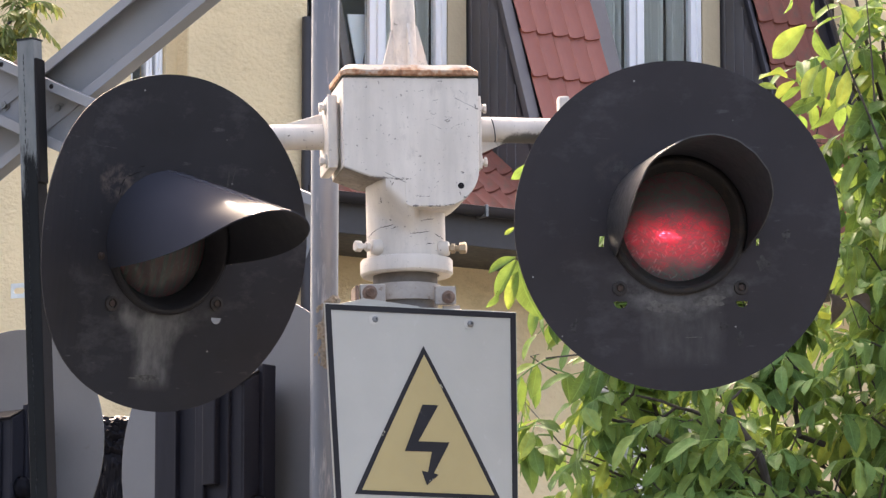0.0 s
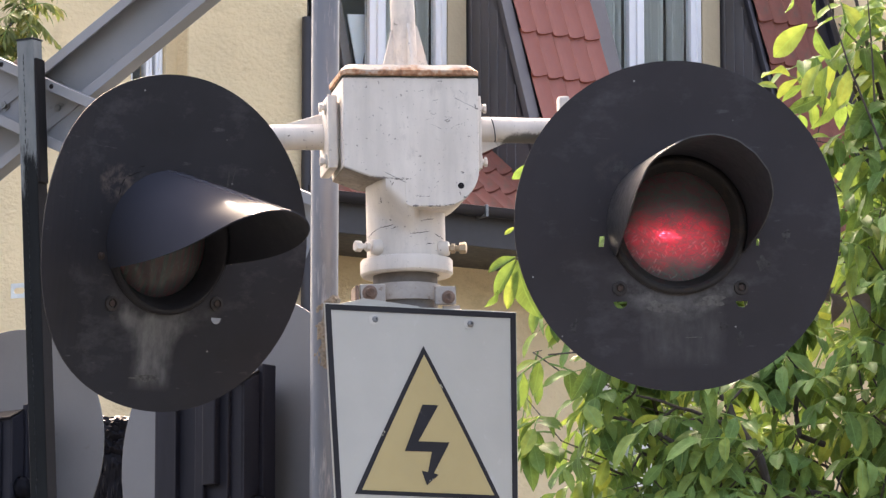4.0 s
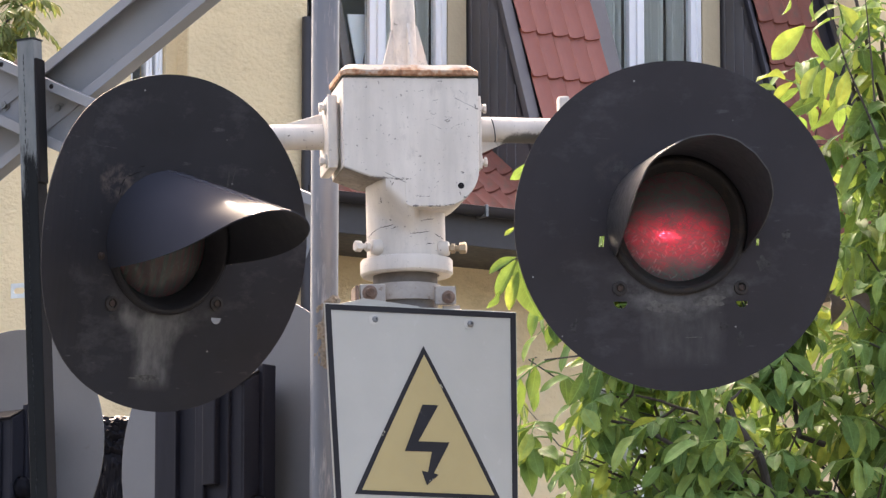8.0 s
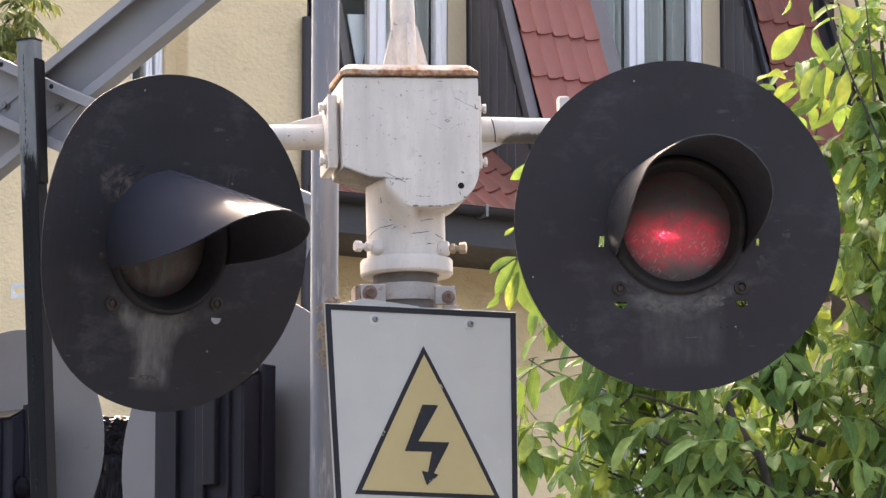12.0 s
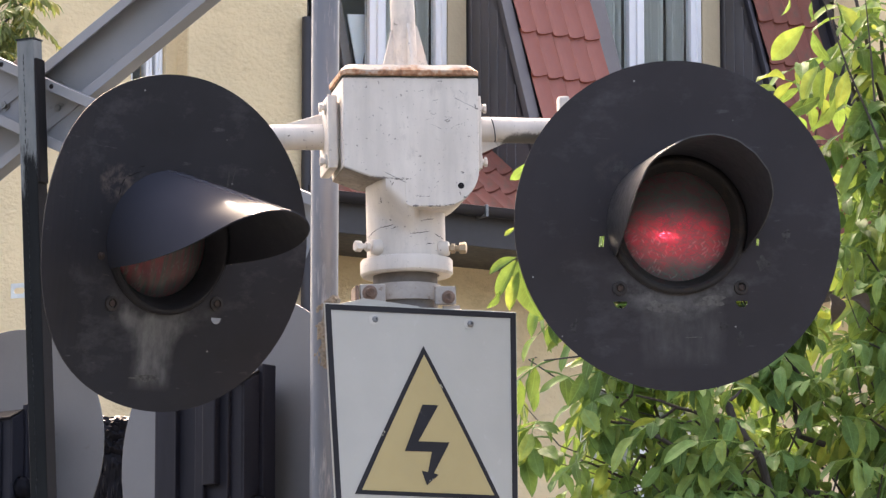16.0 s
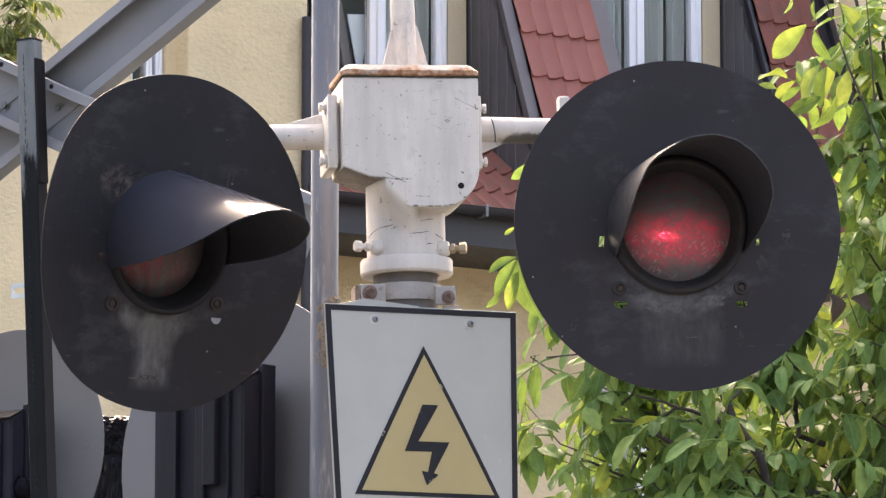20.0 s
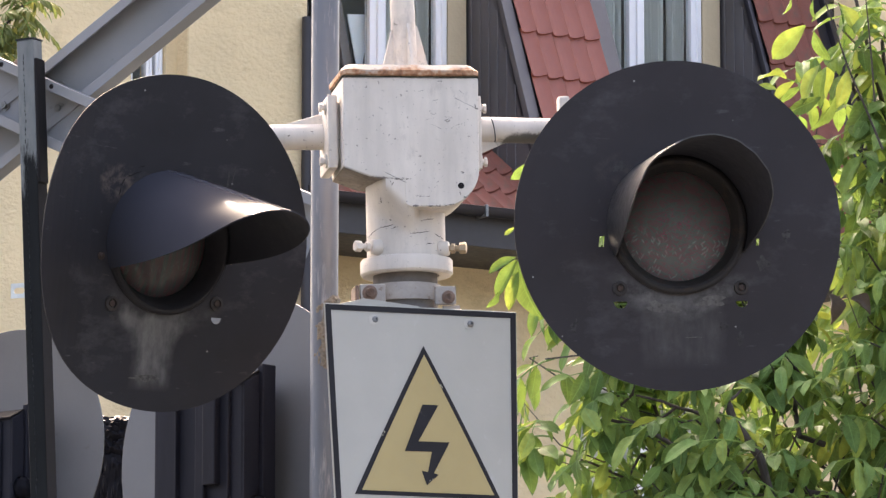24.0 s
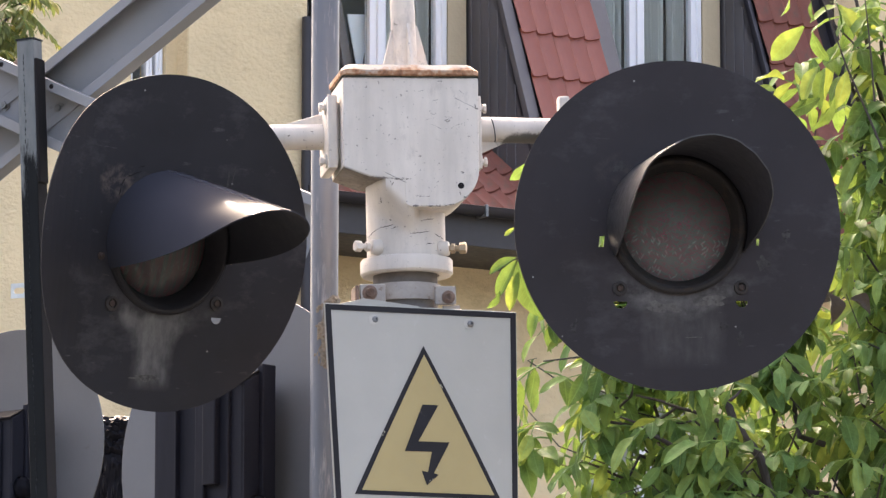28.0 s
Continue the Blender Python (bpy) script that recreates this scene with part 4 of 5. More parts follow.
# ---- other things along the track
def steel_pole():
    p = thing("steel_pole", pose(-0.226, 9.3, 0), "smooth galvanised steel pole with a crusted collar", "pole")
    part("tube", rod((0, 0, 0), (0, 0, 5.2), 0.0265, sides=40), GALV, p, soft=True)
    part("cap", lathe([(0.0275, 5.19), (0.0275, 5.205), (0.02, 5.215), (0.0001, 5.22)], Matrix(), 32), GALV, p, soft=True)
    bm = lathe([(0.018, 2.868), (0.0245, 2.878), (0.0262, 2.900), (0.0255, 2.922), (0.0262, 2.935), (0.0262, 2.955), (0.0255, 2.975), (0.0262, 2.992), (0.0240, 3.008), (0.018, 3.018)], Matrix(), 48)
    bmesh.ops.subdivide_edges(bm, edges=bm.edges[:], cuts=1, use_grid_fill=True)
    for v in bm.verts:
        d = noise.noise(v.co * 70) * 0.005 + noise.noise(v.co * 210) * 0.003
        v.co += Vector((v.co.x, v.co.y, 0)).normalized() * max(d, -0.003)
    turned(bm, Matrix.Translation((0.005, -0.003, 0)))
    part("crusted_collar", bm, PUTTY, p, "crusted brown sealing round the pole", soft=True)


def lamp_back(owner, m, paint, radius, top):
    """The rear of a lamp: grey board and a dark ribbed housing."""
    board = part("board", sheet([ring_of(0, 0, radius, 112)], 0.004, 0.0008), paint, owner, "plain grey back of a round board")
    board.matrix_basis = m
    turn = pose(0, 0, 0, 0, 0, 90)
    box = part("lamp_housing", turned(prism([(-0.130, -0.30), (-0.046, -0.30), (-0.046, top), (-0.085, top), (-0.130, top - 0.022)], -0.113, 0.112, 0.004), turn), DARKBOX, board, "dark weathered lamp housing")
    part("housing_neck", block(-0.100, 0.078, -0.0455, -0.0025, -0.29, top - 0.02, 0.004), INNER, box, "narrow black rear of the housing")
    for x0, x1, out, low in ((-0.111, -0.054, 0.004, -0.298), (-0.053, -0.048, 0.012, -0.298), (-0.002, 0.022, 0.010, -0.298), (0.022, 0.055, 0.016, -0.066), (0.078, 0.083, 0.008, -0.298)):
        part("rib", block(x0, x1, -0.130 - out, -0.128, low, top - 0.028, 0.003, 2), DARKBOX, box)
    part("housing_roof", turned(prism([(-0.138, top - 0.024), (-0.085, top + 0.002), (-0.046, top + 0.002), (-0.046, top + 0.005), (-0.087, top + 0.005), (-0.138, top - 0.020)], -0.1145, 0.1145, 0.001), turn), INNER, box)
    part("side_plate", turned(prism([(-0.1295, top - 0.024), (-0.086, top - 0.040), (-0.086, -0.072), (-0.126, -0.105), (-0.1295, -0.105)], -0.1165, -0.1125, 0.0008), turn), DARKBOX, box, "bent navy side plate")
    part("hinge_strip", block(0.108, 0.124, -0.084, -0.046, -0.29, top + 0.018, 0.002), DARKBOX, box, "black hinge strip")
    part("cable_gland", lathe([(0.032, 0.0), (0.031, 0.010), (0.022, 0.020), (0.010, 0.024), (0.0001, 0.025)], Matrix.Translation((0.113, -0.088, -0.118)) @ pose(0, 0, 0, 0, 90), 28), FOIL, box, "shiny black cable gland", soft=True)
    return board


def rear_signal():
    r = thing("signal_back", pose(-0.389, 9.55, 0, 0, 0, -39), "back of a crossing signal, blue-grey board and dark housing", "railway signal", "signals seen from behind")
    lamp_back(r, pose(0, 0, 2.733), GREY_PAINT, 0.320, 0.150)
    part("post", rod((0, 0.12, 0), (0, 0.12, 2.95), 0.045, sides=28), MAST, r, "dark steel post", soft=True)
    part("arm", block(-0.03, 0.03, 0.004, 0.10, 2.70, 2.76, 0.003), MAST, r)


def channel(length, wide, deep, wall, lip):
    """A folded sheet channel along x, open to the front, with its edges turned in."""
    h = wide / 2
    o = [(-deep, -h), (0, -h), (0, h), (-deep, h), (-deep, h - lip), (wall - deep, h - lip), (wall - deep, h - wall), (-wall, h - wall), (-wall, wall - h), (wall - deep, wall - h), (wall - deep, lip - h), (-deep, lip - h)]
    return turned(prism(o, -length / 2, length / 2, 0.0008, 1), pose(0, 0, 0, 0, 0, 90))


def cross_signal():
    c = thing("cross_signal_back", pose(-0.880, 12.3, 0), "back of a crossing signal, grey cross on a dark post", "railway signal", "signals seen from behind")
    lean = pose(0, 0, 0, 0, -2.5, 0)
    mast = part("post", block(-0.027, 0.022, 0.0, 0.045, 0, 4.135, 0.002), MAST_WORN, c, "dark green box post, worn pale towards its top")
    part("rubber_strip", block(0.022, 0.0300, -0.001, 0.043, 3.765, 4.085, 0.002), INNER, mast, "black rubber strip on the post")
    part("side_strip", block(0.022, 0.0235, -0.0005, 0.0455, 0.0, 3.765), INNER, mast, "thin black sheet over the side of the post")
    part("post_cap", block(-0.0285, 0.0235, -0.002, 0.047, 4.135, 4.139), MAST, mast)
    mast.matrix_basis = lean @ pose(0, 0, 0, 0, 0, -25)
    rng = random.Random(4)
    beads, z = [], 2.6
    while z < 4.10:
        long, x = rng.uniform(0.001, 0.011), -0.008 + rng.uniform(-0.0015, 0.0015)
        beads.append(block(x - rng.uniform(0.0002, 0.0012), x + rng.uniform(0.0002, 0.0012), -0.0016, 0.0, z, z + long))
        z += long + rng.uniform(0.001, 0.012)
    part("weld_seam", joined(*beads), MAST, mast, "broken weld seam along the post", kind="stuff")
    hub = pose(-0.177, 0.13, 3.963, 0, 0, -29)
    for tilt, y, up in ((-31.5, 0.030, 0.0), (25, -0.012, 0.028)):
        arm = part("cross_arm", channel(1.9, 0.158, 0.050, 0.003, 0.026), CROSS, c, "grey folded back of a cross arm")
        arm.matrix_basis = hub @ pose(0, y, up, 0, tilt, 0)
        for x in (-0.16, -0.06, 0.10):
            hex_bolt("bolt", arm, (x, -0.003, -0.03 if x < 0 else 0.02), (0, -1, 0), STEEL, 0.010, 0.012)
        for x in (0.085, -0.085):
            part("slot", sheet([ring_of(x, 0.066, 0.0065, 14)], 0.0006), INNER, arm, "dark drilled hole").location = (0, -0.0512, 0)
    part("cross_clip", block(0.045, 0.10, -0.03, -0.026, 0.10, 0.13, 0.001), RUSTBOLT, c, "rusty edge clip").matrix_basis = hub @ pose(0, 0, 0, 0, -35, 0)
    part("slotted_bracket", sheet([[(-0.022, -0.019), (0.022, -0.019), (0.022, 0.019), (-0.022, 0.019)], [*ring_of(-0.006, 0, 0.008, 10, 90, 270), *ring_of(0.008, 0, 0.008, 10, -90, 90)]], 0.003), ZINC, c, "bright galvanised slotted bracket").matrix_basis = pose(-0.196, 0.08, 3.498, 0, 0, -20)
    lamp_back(c, pose(-0.233, 0.4, 3.132, 0, 0, -37.6), GREY_WARM, 0.311, 0.082)
    part("board_arm", block(-0.26, -0.10, 0.04, 0.39, 2.86, 2.90, 0.002), MAST, c)


def wrapped_head():
    w = thing("wrapped_lamp", pose(-0.880, 13.5, 0), "lamp wrapped in crumpled shiny black plastic film on a post", "railway signal")
    bm = bmesh.new()
    bmesh.ops.create_icosphere(bm, subdivisions=6, radius=1)
    for v in bm.verts:
        q = v.co.copy()
        fold = noise.ridged_multi_fractal(Vector((q.x * 3.4, q.y * 3.4, q.z * 9.0)), 0.9, 2.1, 4, 1.0, 2.0)
        k = 1 + 0.07 * (fold - 1) + 0.04 * noise.noise(Vector((q.x * 14, q.y * 14, q.z * 36)))
        flat = math.copysign(abs(q.z) ** 0.28, q.z) if abs(q.z) > 1e-4 else 0.0
        wide = 1 - 0.12 * abs(q.z) ** 6
        rim = math.hypot(q.x, q.y) or 1.0
        fill = min(1.0, rim * 1.7) / rim
        v.co = Vector((q.x * fill * 0.125 * k * wide, q.y * fill * 0.125 * k * wide, flat * 0.40 * (1 + 0.25 * (k - 1)) + 2.915))
        crease = noise.ridged_multi_fractal(v.co * 26, 0.8, 2.2, 3, 1.0, 2.0) - 1
        v.co += Vector((q.x, q.y, 0.6 * q.z)) * 0.010 * crease
    part("plastic_film", bm, FOIL, w, "crumpled shiny black plastic film", soft=True)
    part("post", rod((0, 0, 0), (0, 0, 2.7), 0.05, sides=24), MAST, w, soft=True)


steel_pole()
rear_signal()
cross_signal()
wrapped_head()


# ---- trees
def tube_bm(points, radii, sides=8):
    bm = bmesh.new()
    rings = []
    pts = [Vector(p) for p in points]
    for i, (p, r) in enumerate(zip(pts, radii)):
        d = (pts[min(i + 1, len(pts) - 1)] - pts[max(i - 1, 0)]).normalized()
        a = d.orthogonal().normalized()
        b = d.cross(a)
        rings.append([bm.verts.new(p + (a * math.cos(2 * math.pi * k / sides) + b * math.sin(2 * math.pi * k / sides)) * r) for k in range(sides)])
    for a, b in zip(rings, rings[1:]):
        off = min(range(sides), key=lambda o: sum((a[k].co - b[(k + o) % sides].co).length for k in range(sides)))
        for k in range(sides):
            bm.faces.new((a[k], a[(k + 1) % sides], b[(k + 1 + off) % sides], b[(k + off) % sides]))
    bm.faces.new(rings[0][::-1])
    bm.faces.new(rings[-1])
    return bm


LEAF_UV = {}


def leaflet_mesh(name, long, wide, fold, curl, material, wave=0.0, sweep=0.0, blunt=0.0):
    """A pointed leaf along +x, folded at its midrib, curling down to its tip, with wavy edges."""
    verts, uvs, faces = [], [], []
    steps, cols = 9, (-1.0, -0.55, 0.0, 0.55, 1.0)
    for i in range(steps + 1):
        u = i / steps
        w = wide / 2 * max(0.02, math.sin(math.pi * min(1, 0.03 + 0.97 * u) ** (1.08 + blunt))) ** (0.8 - 0.25 * blunt)
        for v in cols:
            lift = fold * w * abs(v) ** 1.4 + wave * wide * abs(v) * math.sin(u * 11 + v * 2)
            verts.append((long * u, w * v + sweep * long * u * u, lift - curl * long * u * u))
            uvs.append((u, v))
    for i in range(steps):
        for k in range(4):
            a = i * 5 + k
            faces.append((a, a + 1, a + 6, a + 5))
    me = bpy.data.meshes.new(name)
    me.from_pydata(verts, [], faces)
    put_uv(me, uvs)
    me.materials.append(material)
    me.shade_smooth()
    LEAF_UV[me.name] = uvs
    return me


def put_uv(me, uvs):
    """Lay along and across of each leaf into the mesh's map."""
    layer = me.uv_layers.new(name="leaf")
    layer.data.foreach_set("uv", [c for loop in me.loops for c in uvs[loop.vertex_index]])


LEAVES = [
    leaflet_mesh("leaf", 0.124, 0.056, 0.35, 0.30, LEAF, 0.03, 0.1, 0.2),
    leaflet_mesh("leaf", 0.112, 0.054, 0.22, 0.45, LEAF, 0.05, -0.14, 0.28),
    leaflet_mesh("leaf", 0.096, 0.044, 0.45, 0.2, LEAF, 0.02, 0.05, 0.1),
    leaflet_mesh("leaf", 0.140, 0.060, 0.25, 0.55, LEAF, 0.06, 0.0, 0.25),
    leaflet_mesh("leaf", 0.130, 0.054, 0.70, 0.40, LEAF, 0.08, -0.08, 0.15),
    leaflet_mesh("leaf", 0.080, 0.036, 0.20, 0.7, LEAF, 0.04, 0.18, 0.2),
]
LEAVES_FAR = [leaflet_mesh("leaf", 0.075, 0.022, 0.3, 0.3, LEAF_FAR), leaflet_mesh("leaf", 0.062, 0.020, 0.3, 0.6, LEAF_FAR)]


def spray(rng, base, way, long, count, size, droop):
    """One compound leaf: poses of its leaflets, and the line of its stalk."""
    way = way.normalized()
    side = way.cross(Vector((0, 0, 1)))
    side = side.normalized() if side.length > 0.1 else Vector((1, 0, 0))
    stalk, spots = [], []
    for i in range(6):
        u = i / 5
        stalk.append(base + way * long * u + Vector((0, 0, -droop * long * u * u)))
    for i in range(count):
        u = 0.3 + 0.7 * (i // 2) / max(1, count // 2)
        at = base + way * long * u + Vector((0, 0, -droop * long * u * u))
        if i == count - 1:
            d = (way + Vector((0, 0, -droop * 1.6))).normalized()
        else:
            s = 1 if i % 2 else -1
            d = (side * s * rng.uniform(0.7, 1.1) + way * rng.uniform(0.3, 0.8) + Vector((0, 0, rng.uniform(-1.5, -0.2)))).normalized()
        up = (Vector((rng.uniform(-0.6, 0.6), rng.uniform(-0.9, 0.45), 1))).normalized()
        y = up.cross(d).normalized()
        z = d.cross(y)
        m = Matrix((d, y, z)).transposed().to_4x4()
        spots.append(Matrix.Translation(at) @ m @ Matrix.Diagonal((*(3 * [size * rng.uniform(0.75, 1.15)]), 1)))
    return stalk, spots


BRANCHES = []


def branch(tree, start, end, seed, sprays, singles, kinds, size=1.0, thick=0.012, spread=0.5, droop=0.5, bend=0.08, leaflets=(5, 7, 7, 9)):
    """A limb with twigs and compound leaves. The first leaves are pieces of their own, the rest one piece."""
    rng = random.Random(seed)
    start, end = Vector(start), Vector(end)
    axis = end - start
    pts = []
    for i in range(8):
        u = i / 7
        pts.append(axis * u + Vector((noise.noise(Vector((seed, u * 3, 0))), noise.noise(Vector((seed, u * 3, 5))), noise.noise(Vector((seed, u * 3, 9))))) * bend * (u > 0) * (1 + u) + Vector((0, 0, -0.12 * axis.length * (u - u * u))))
    limb = part("branch", tube_bm(pts, [thick * (1 - 0.75 * i / 7) for i in range(8)]), BARK, tree, "dark thin leafy branch", soft=True)
    limb.matrix_basis = Matrix.Translation(start)
    stalks, places = [], []
    for i in range(sprays):
        u = 0.25 + 0.75 * (i + rng.random()) / sprays
        f = min(6.999, u * 7)
        at = pts[int(f)].lerp(pts[int(f) + 1], f - int(f))
        out = Vector((rng.uniform(-1, 1), rng.uniform(-1, 0.8), rng.uniform(-0.45, 0.7)))
        way = (axis.normalized() * 0.5 + out.normalized()).normalized()
        st, sp = spray(rng, at, way, spread * rng.uniform(0.55, 1.0), rng.choice(leaflets), size, droop * rng.uniform(0.4, 1.3))
        stalks.append(tube_bm(st, [0.0035, 0.003, 0.0027, 0.0024, 0.002, 0.0012], 5))
        places += sp
    part("leaf_stalk", joined(*stalks), LEAF, limb, kind="stuff")
    places.sort(key=lambda m: m.translation.y)
    for m in places[:singles]:
        leaf = new("leaf", kinds[rng.randrange(len(kinds))])
        leaf.parent = limb
        leaf.matrix_basis = m
    rest = places[singles:]
    if rest:
        verts, faces, uvs = [], [], []
        for m in rest:
            me = kinds[rng.randrange(len(kinds))]
            k = len(verts)
            verts += [m @ v.co for v in me.vertices]
            uvs += LEAF_UV[me.name]
            faces += [[k + i for i in p.vertices] for p in me.polygons]
        me = bpy.data.meshes.new("foliage")
        me.from_pydata([tuple(v) for v in verts], [], faces)
        put_uv(me, uvs)
        me.materials.append(kinds[0].materials[0])
        me.shade_smooth()
        ob = new("foliage", me)
        ob.parent = limb
        tagged(ob, "green walnut leaves", kind="stuff")
    BRANCHES.append(limb)
    return limb


def walnut_tree():
    t = thing("walnut_tree", pose(1.75, 14.9, 0), "walnut tree with light green compound leaves before the house", "tree")
    part("trunk", tube_bm([(0, 0, 0), (0.03, 0.0, 0.8), (-0.02, 0.03, 1.7), (0.03, 0.0, 2.6), (0.0, 0.0, 3.6), (0.05, 0.02, 4.6), (0.0, 0.05, 5.6)], [0.13, 0.105, 0.095, 0.085, 0.065, 0.045, 0.02], 14), BARK, t, "brown tapered trunk", soft=True)
    part("limb", tube_bm([(0, 0, 2.7), (-0.35, 0.10, 2.95), (-0.75, 0.15, 3.25), (-0.98, 0.12, 3.6), (-1.05, 0.0, 3.75)], [0.042, 0.028, 0.019, 0.013, 0.009], 12), BARK, t, "dark crooked limb", soft=True)
    part("limb", tube_bm([(0.02, 0, 3.4), (-0.2, -0.1, 3.9), (-0.38, -0.15, 4.3), (-0.50, -0.15, 4.8)], [0.03, 0.016, 0.009, 0.005], 12), BARK, t, "dark upright limb", soft=True)
    rows = [
        ((-0.75, -0.10, 3.25), (-1.45, -0.35, 3.62), 11, 10),
        ((-0.75, -0.10, 3.25), (-1.40, -0.20, 3.36), 12, 8),
        ((-0.98, -0.12, 3.60), (-1.26, -0.20, 4.00), 13, 3),
        ((-0.60, -0.08, 3.15), (-1.05, -0.45, 3.42), 14, 8),
        ((-0.40, -0.05, 3.00), (-0.80, -0.55, 3.35), 15, 10),
        ((-0.30, -0.02, 2.90), (-0.45, -0.45, 3.30), 16, 8),
        ((0.00, 0.0, 3.30), (-0.50, -0.35, 3.68), 17, 9),
        ((0.00, 0.0, 3.50), (-0.48, -0.20, 3.98), 18, 9),
        ((-0.20, -0.10, 3.90), (-0.50, -0.25, 4.30), 19, 5),
        ((-0.38, -0.15, 4.30), (-0.56, -0.25, 4.66), 20, 4),
        ((-0.10, -0.05, 3.70), (-0.38, -0.30, 4.22), 21, 6),
        ((-0.38, -0.15, 4.30), (-0.42, -0.30, 4.82), 22, 5),
        ((-0.70, -0.10, 3.20), (-1.10, 0.25, 3.50), 23, 7),
        ((-0.30, 0.0, 3.00), (-0.70, 0.35, 3.55), 24, 7),
        ((0.0, 0.0, 3.10), (-0.10, -0.50, 3.60), 25, 8),
        ((-0.98, -0.12, 3.60), (-1.17, -0.10, 4.06), 31, 3),
        ((-0.60, -0.10, 3.40), (-0.85, -0.10, 3.86), 32, 4),
        ((-0.98, -0.12, 3.60), (-1.37, -0.10, 3.97), 26, 5),
        ((-0.10, 0.0, 3.30), (-0.62, 0.20, 3.62), 27, 7),
        ((-0.10, 0.0, 3.35), (-0.48, 0.30, 3.75), 28, 7),
        ((-0.05, 0.0, 3.20), (-0.42, -0.10, 3.50), 29, 8),
        ((-0.20, 0.0, 3.00), (-0.75, 0.40, 3.42), 30, 7),
    ]
    rows += [((-0.7, 0.0, 3.2), (x, y, z), seed, 9) for x, y, z, seed in ((-1.30, 0.05, 3.60, 33), (-0.98, 0.1, 3.60, 35))]
    rng = random.Random(77)
    seed = 100
    for z in (3.22, 3.40, 3.56, 3.66):
        for k in range(6):
            x = -1.46 + 0.19 * k + rng.uniform(-0.06, 0.06)
            y = rng.uniform(-0.45, 0.25)
            rows.append(((x * 0.45, y * 0.2, 2.75 + 0.25 * abs(x)), (x, y, z + rng.uniform(-0.05, 0.05)), seed, 4))
            seed += 1
    for z in (3.85, 4.05, 4.25, 4.42, 4.58):
        for x in (-0.50, -0.38):
            rows.append(((-0.18 - 0.2 * (z - 3.8), -0.08, z - 0.35), (x + rng.uniform(-0.05, 0.05) - (0.06 if z > 4.3 else 0.0), rng.uniform(-0.35, 0.25), z), seed, 6 if z < 4.3 else 3))
            seed += 1
    for z in (3.72, 3.92, 4.12, 4.32):
        for x in (-0.60, -0.44, -0.30):
            rows.append(((-0.15, 0.2, z - 0.4), (x + rng.uniform(-0.05, 0.05), rng.uniform(0.3, 0.6), z), seed, 3))
            seed += 1
    for a, b, seed, n in rows:
        branch(t, a, b, seed, n + 3, 6, LEAVES, 0.80, 0.010 if seed < 100 else 0.006, 0.25, 0.5, 0.14 if b[2] < 3.8 else 0.07)
    for k, (x, z) in enumerate(((-1.27, 4.03), (-0.80, 4.02), (-1.21, 3.84), (-0.85, 3.84))):
        branch(t, (x + 0.12, 0.05, z - 0.35), (x, -0.05, z + 0.03), 300 + k, 16, 0, LEAVES, 1.0, 0.006, 0.09, 0.4, 0.03)
    branch(t, (-1.20, 0.0, 3.92), (-1.40, -0.08, 3.98), 310, 4, 12, LEAVES, 1.1, 0.006, 0.11, 0.9, 0.02)
    front_twigs(t)


def hanging_leaf(limb, base, tip, y, mesh, roll, back=0.0):
    """One leaf from its stalk's end to its tip, given in the tree's x and z, laid on the limb at depth y."""
    at = Vector((base[0], y, base[1])) - limb.location
    d = Vector((tip[0] - base[0], back, tip[1] - base[1]))
    size = d.length / max(v.co.x for v in mesh.vertices)
    d.normalize()
    side = Vector((roll, -1.0, 0.35)).cross(d).normalized()
    m = Matrix((d, side, d.cross(side))).transposed().to_4x4()
    leaf = new("leaf", mesh)
    leaf.parent = limb
    leaf.matrix_basis = Matrix.Translation(at) @ m @ Matrix.Diagonal((size, size, size, 1))
    return leaf


def stem(tree, points, radii, label):
    """A bare twig whose foot is its own origin, so that it sways about it."""
    foot = Vector(points[0])
    limb = part("branch", tube_bm([Vector(p) - foot for p in points], radii, 8), BARK, tree, label, soft=True)
    limb.matrix_basis = Matrix.Translation(foot)
    BRANCHES.append(limb)
    return limb


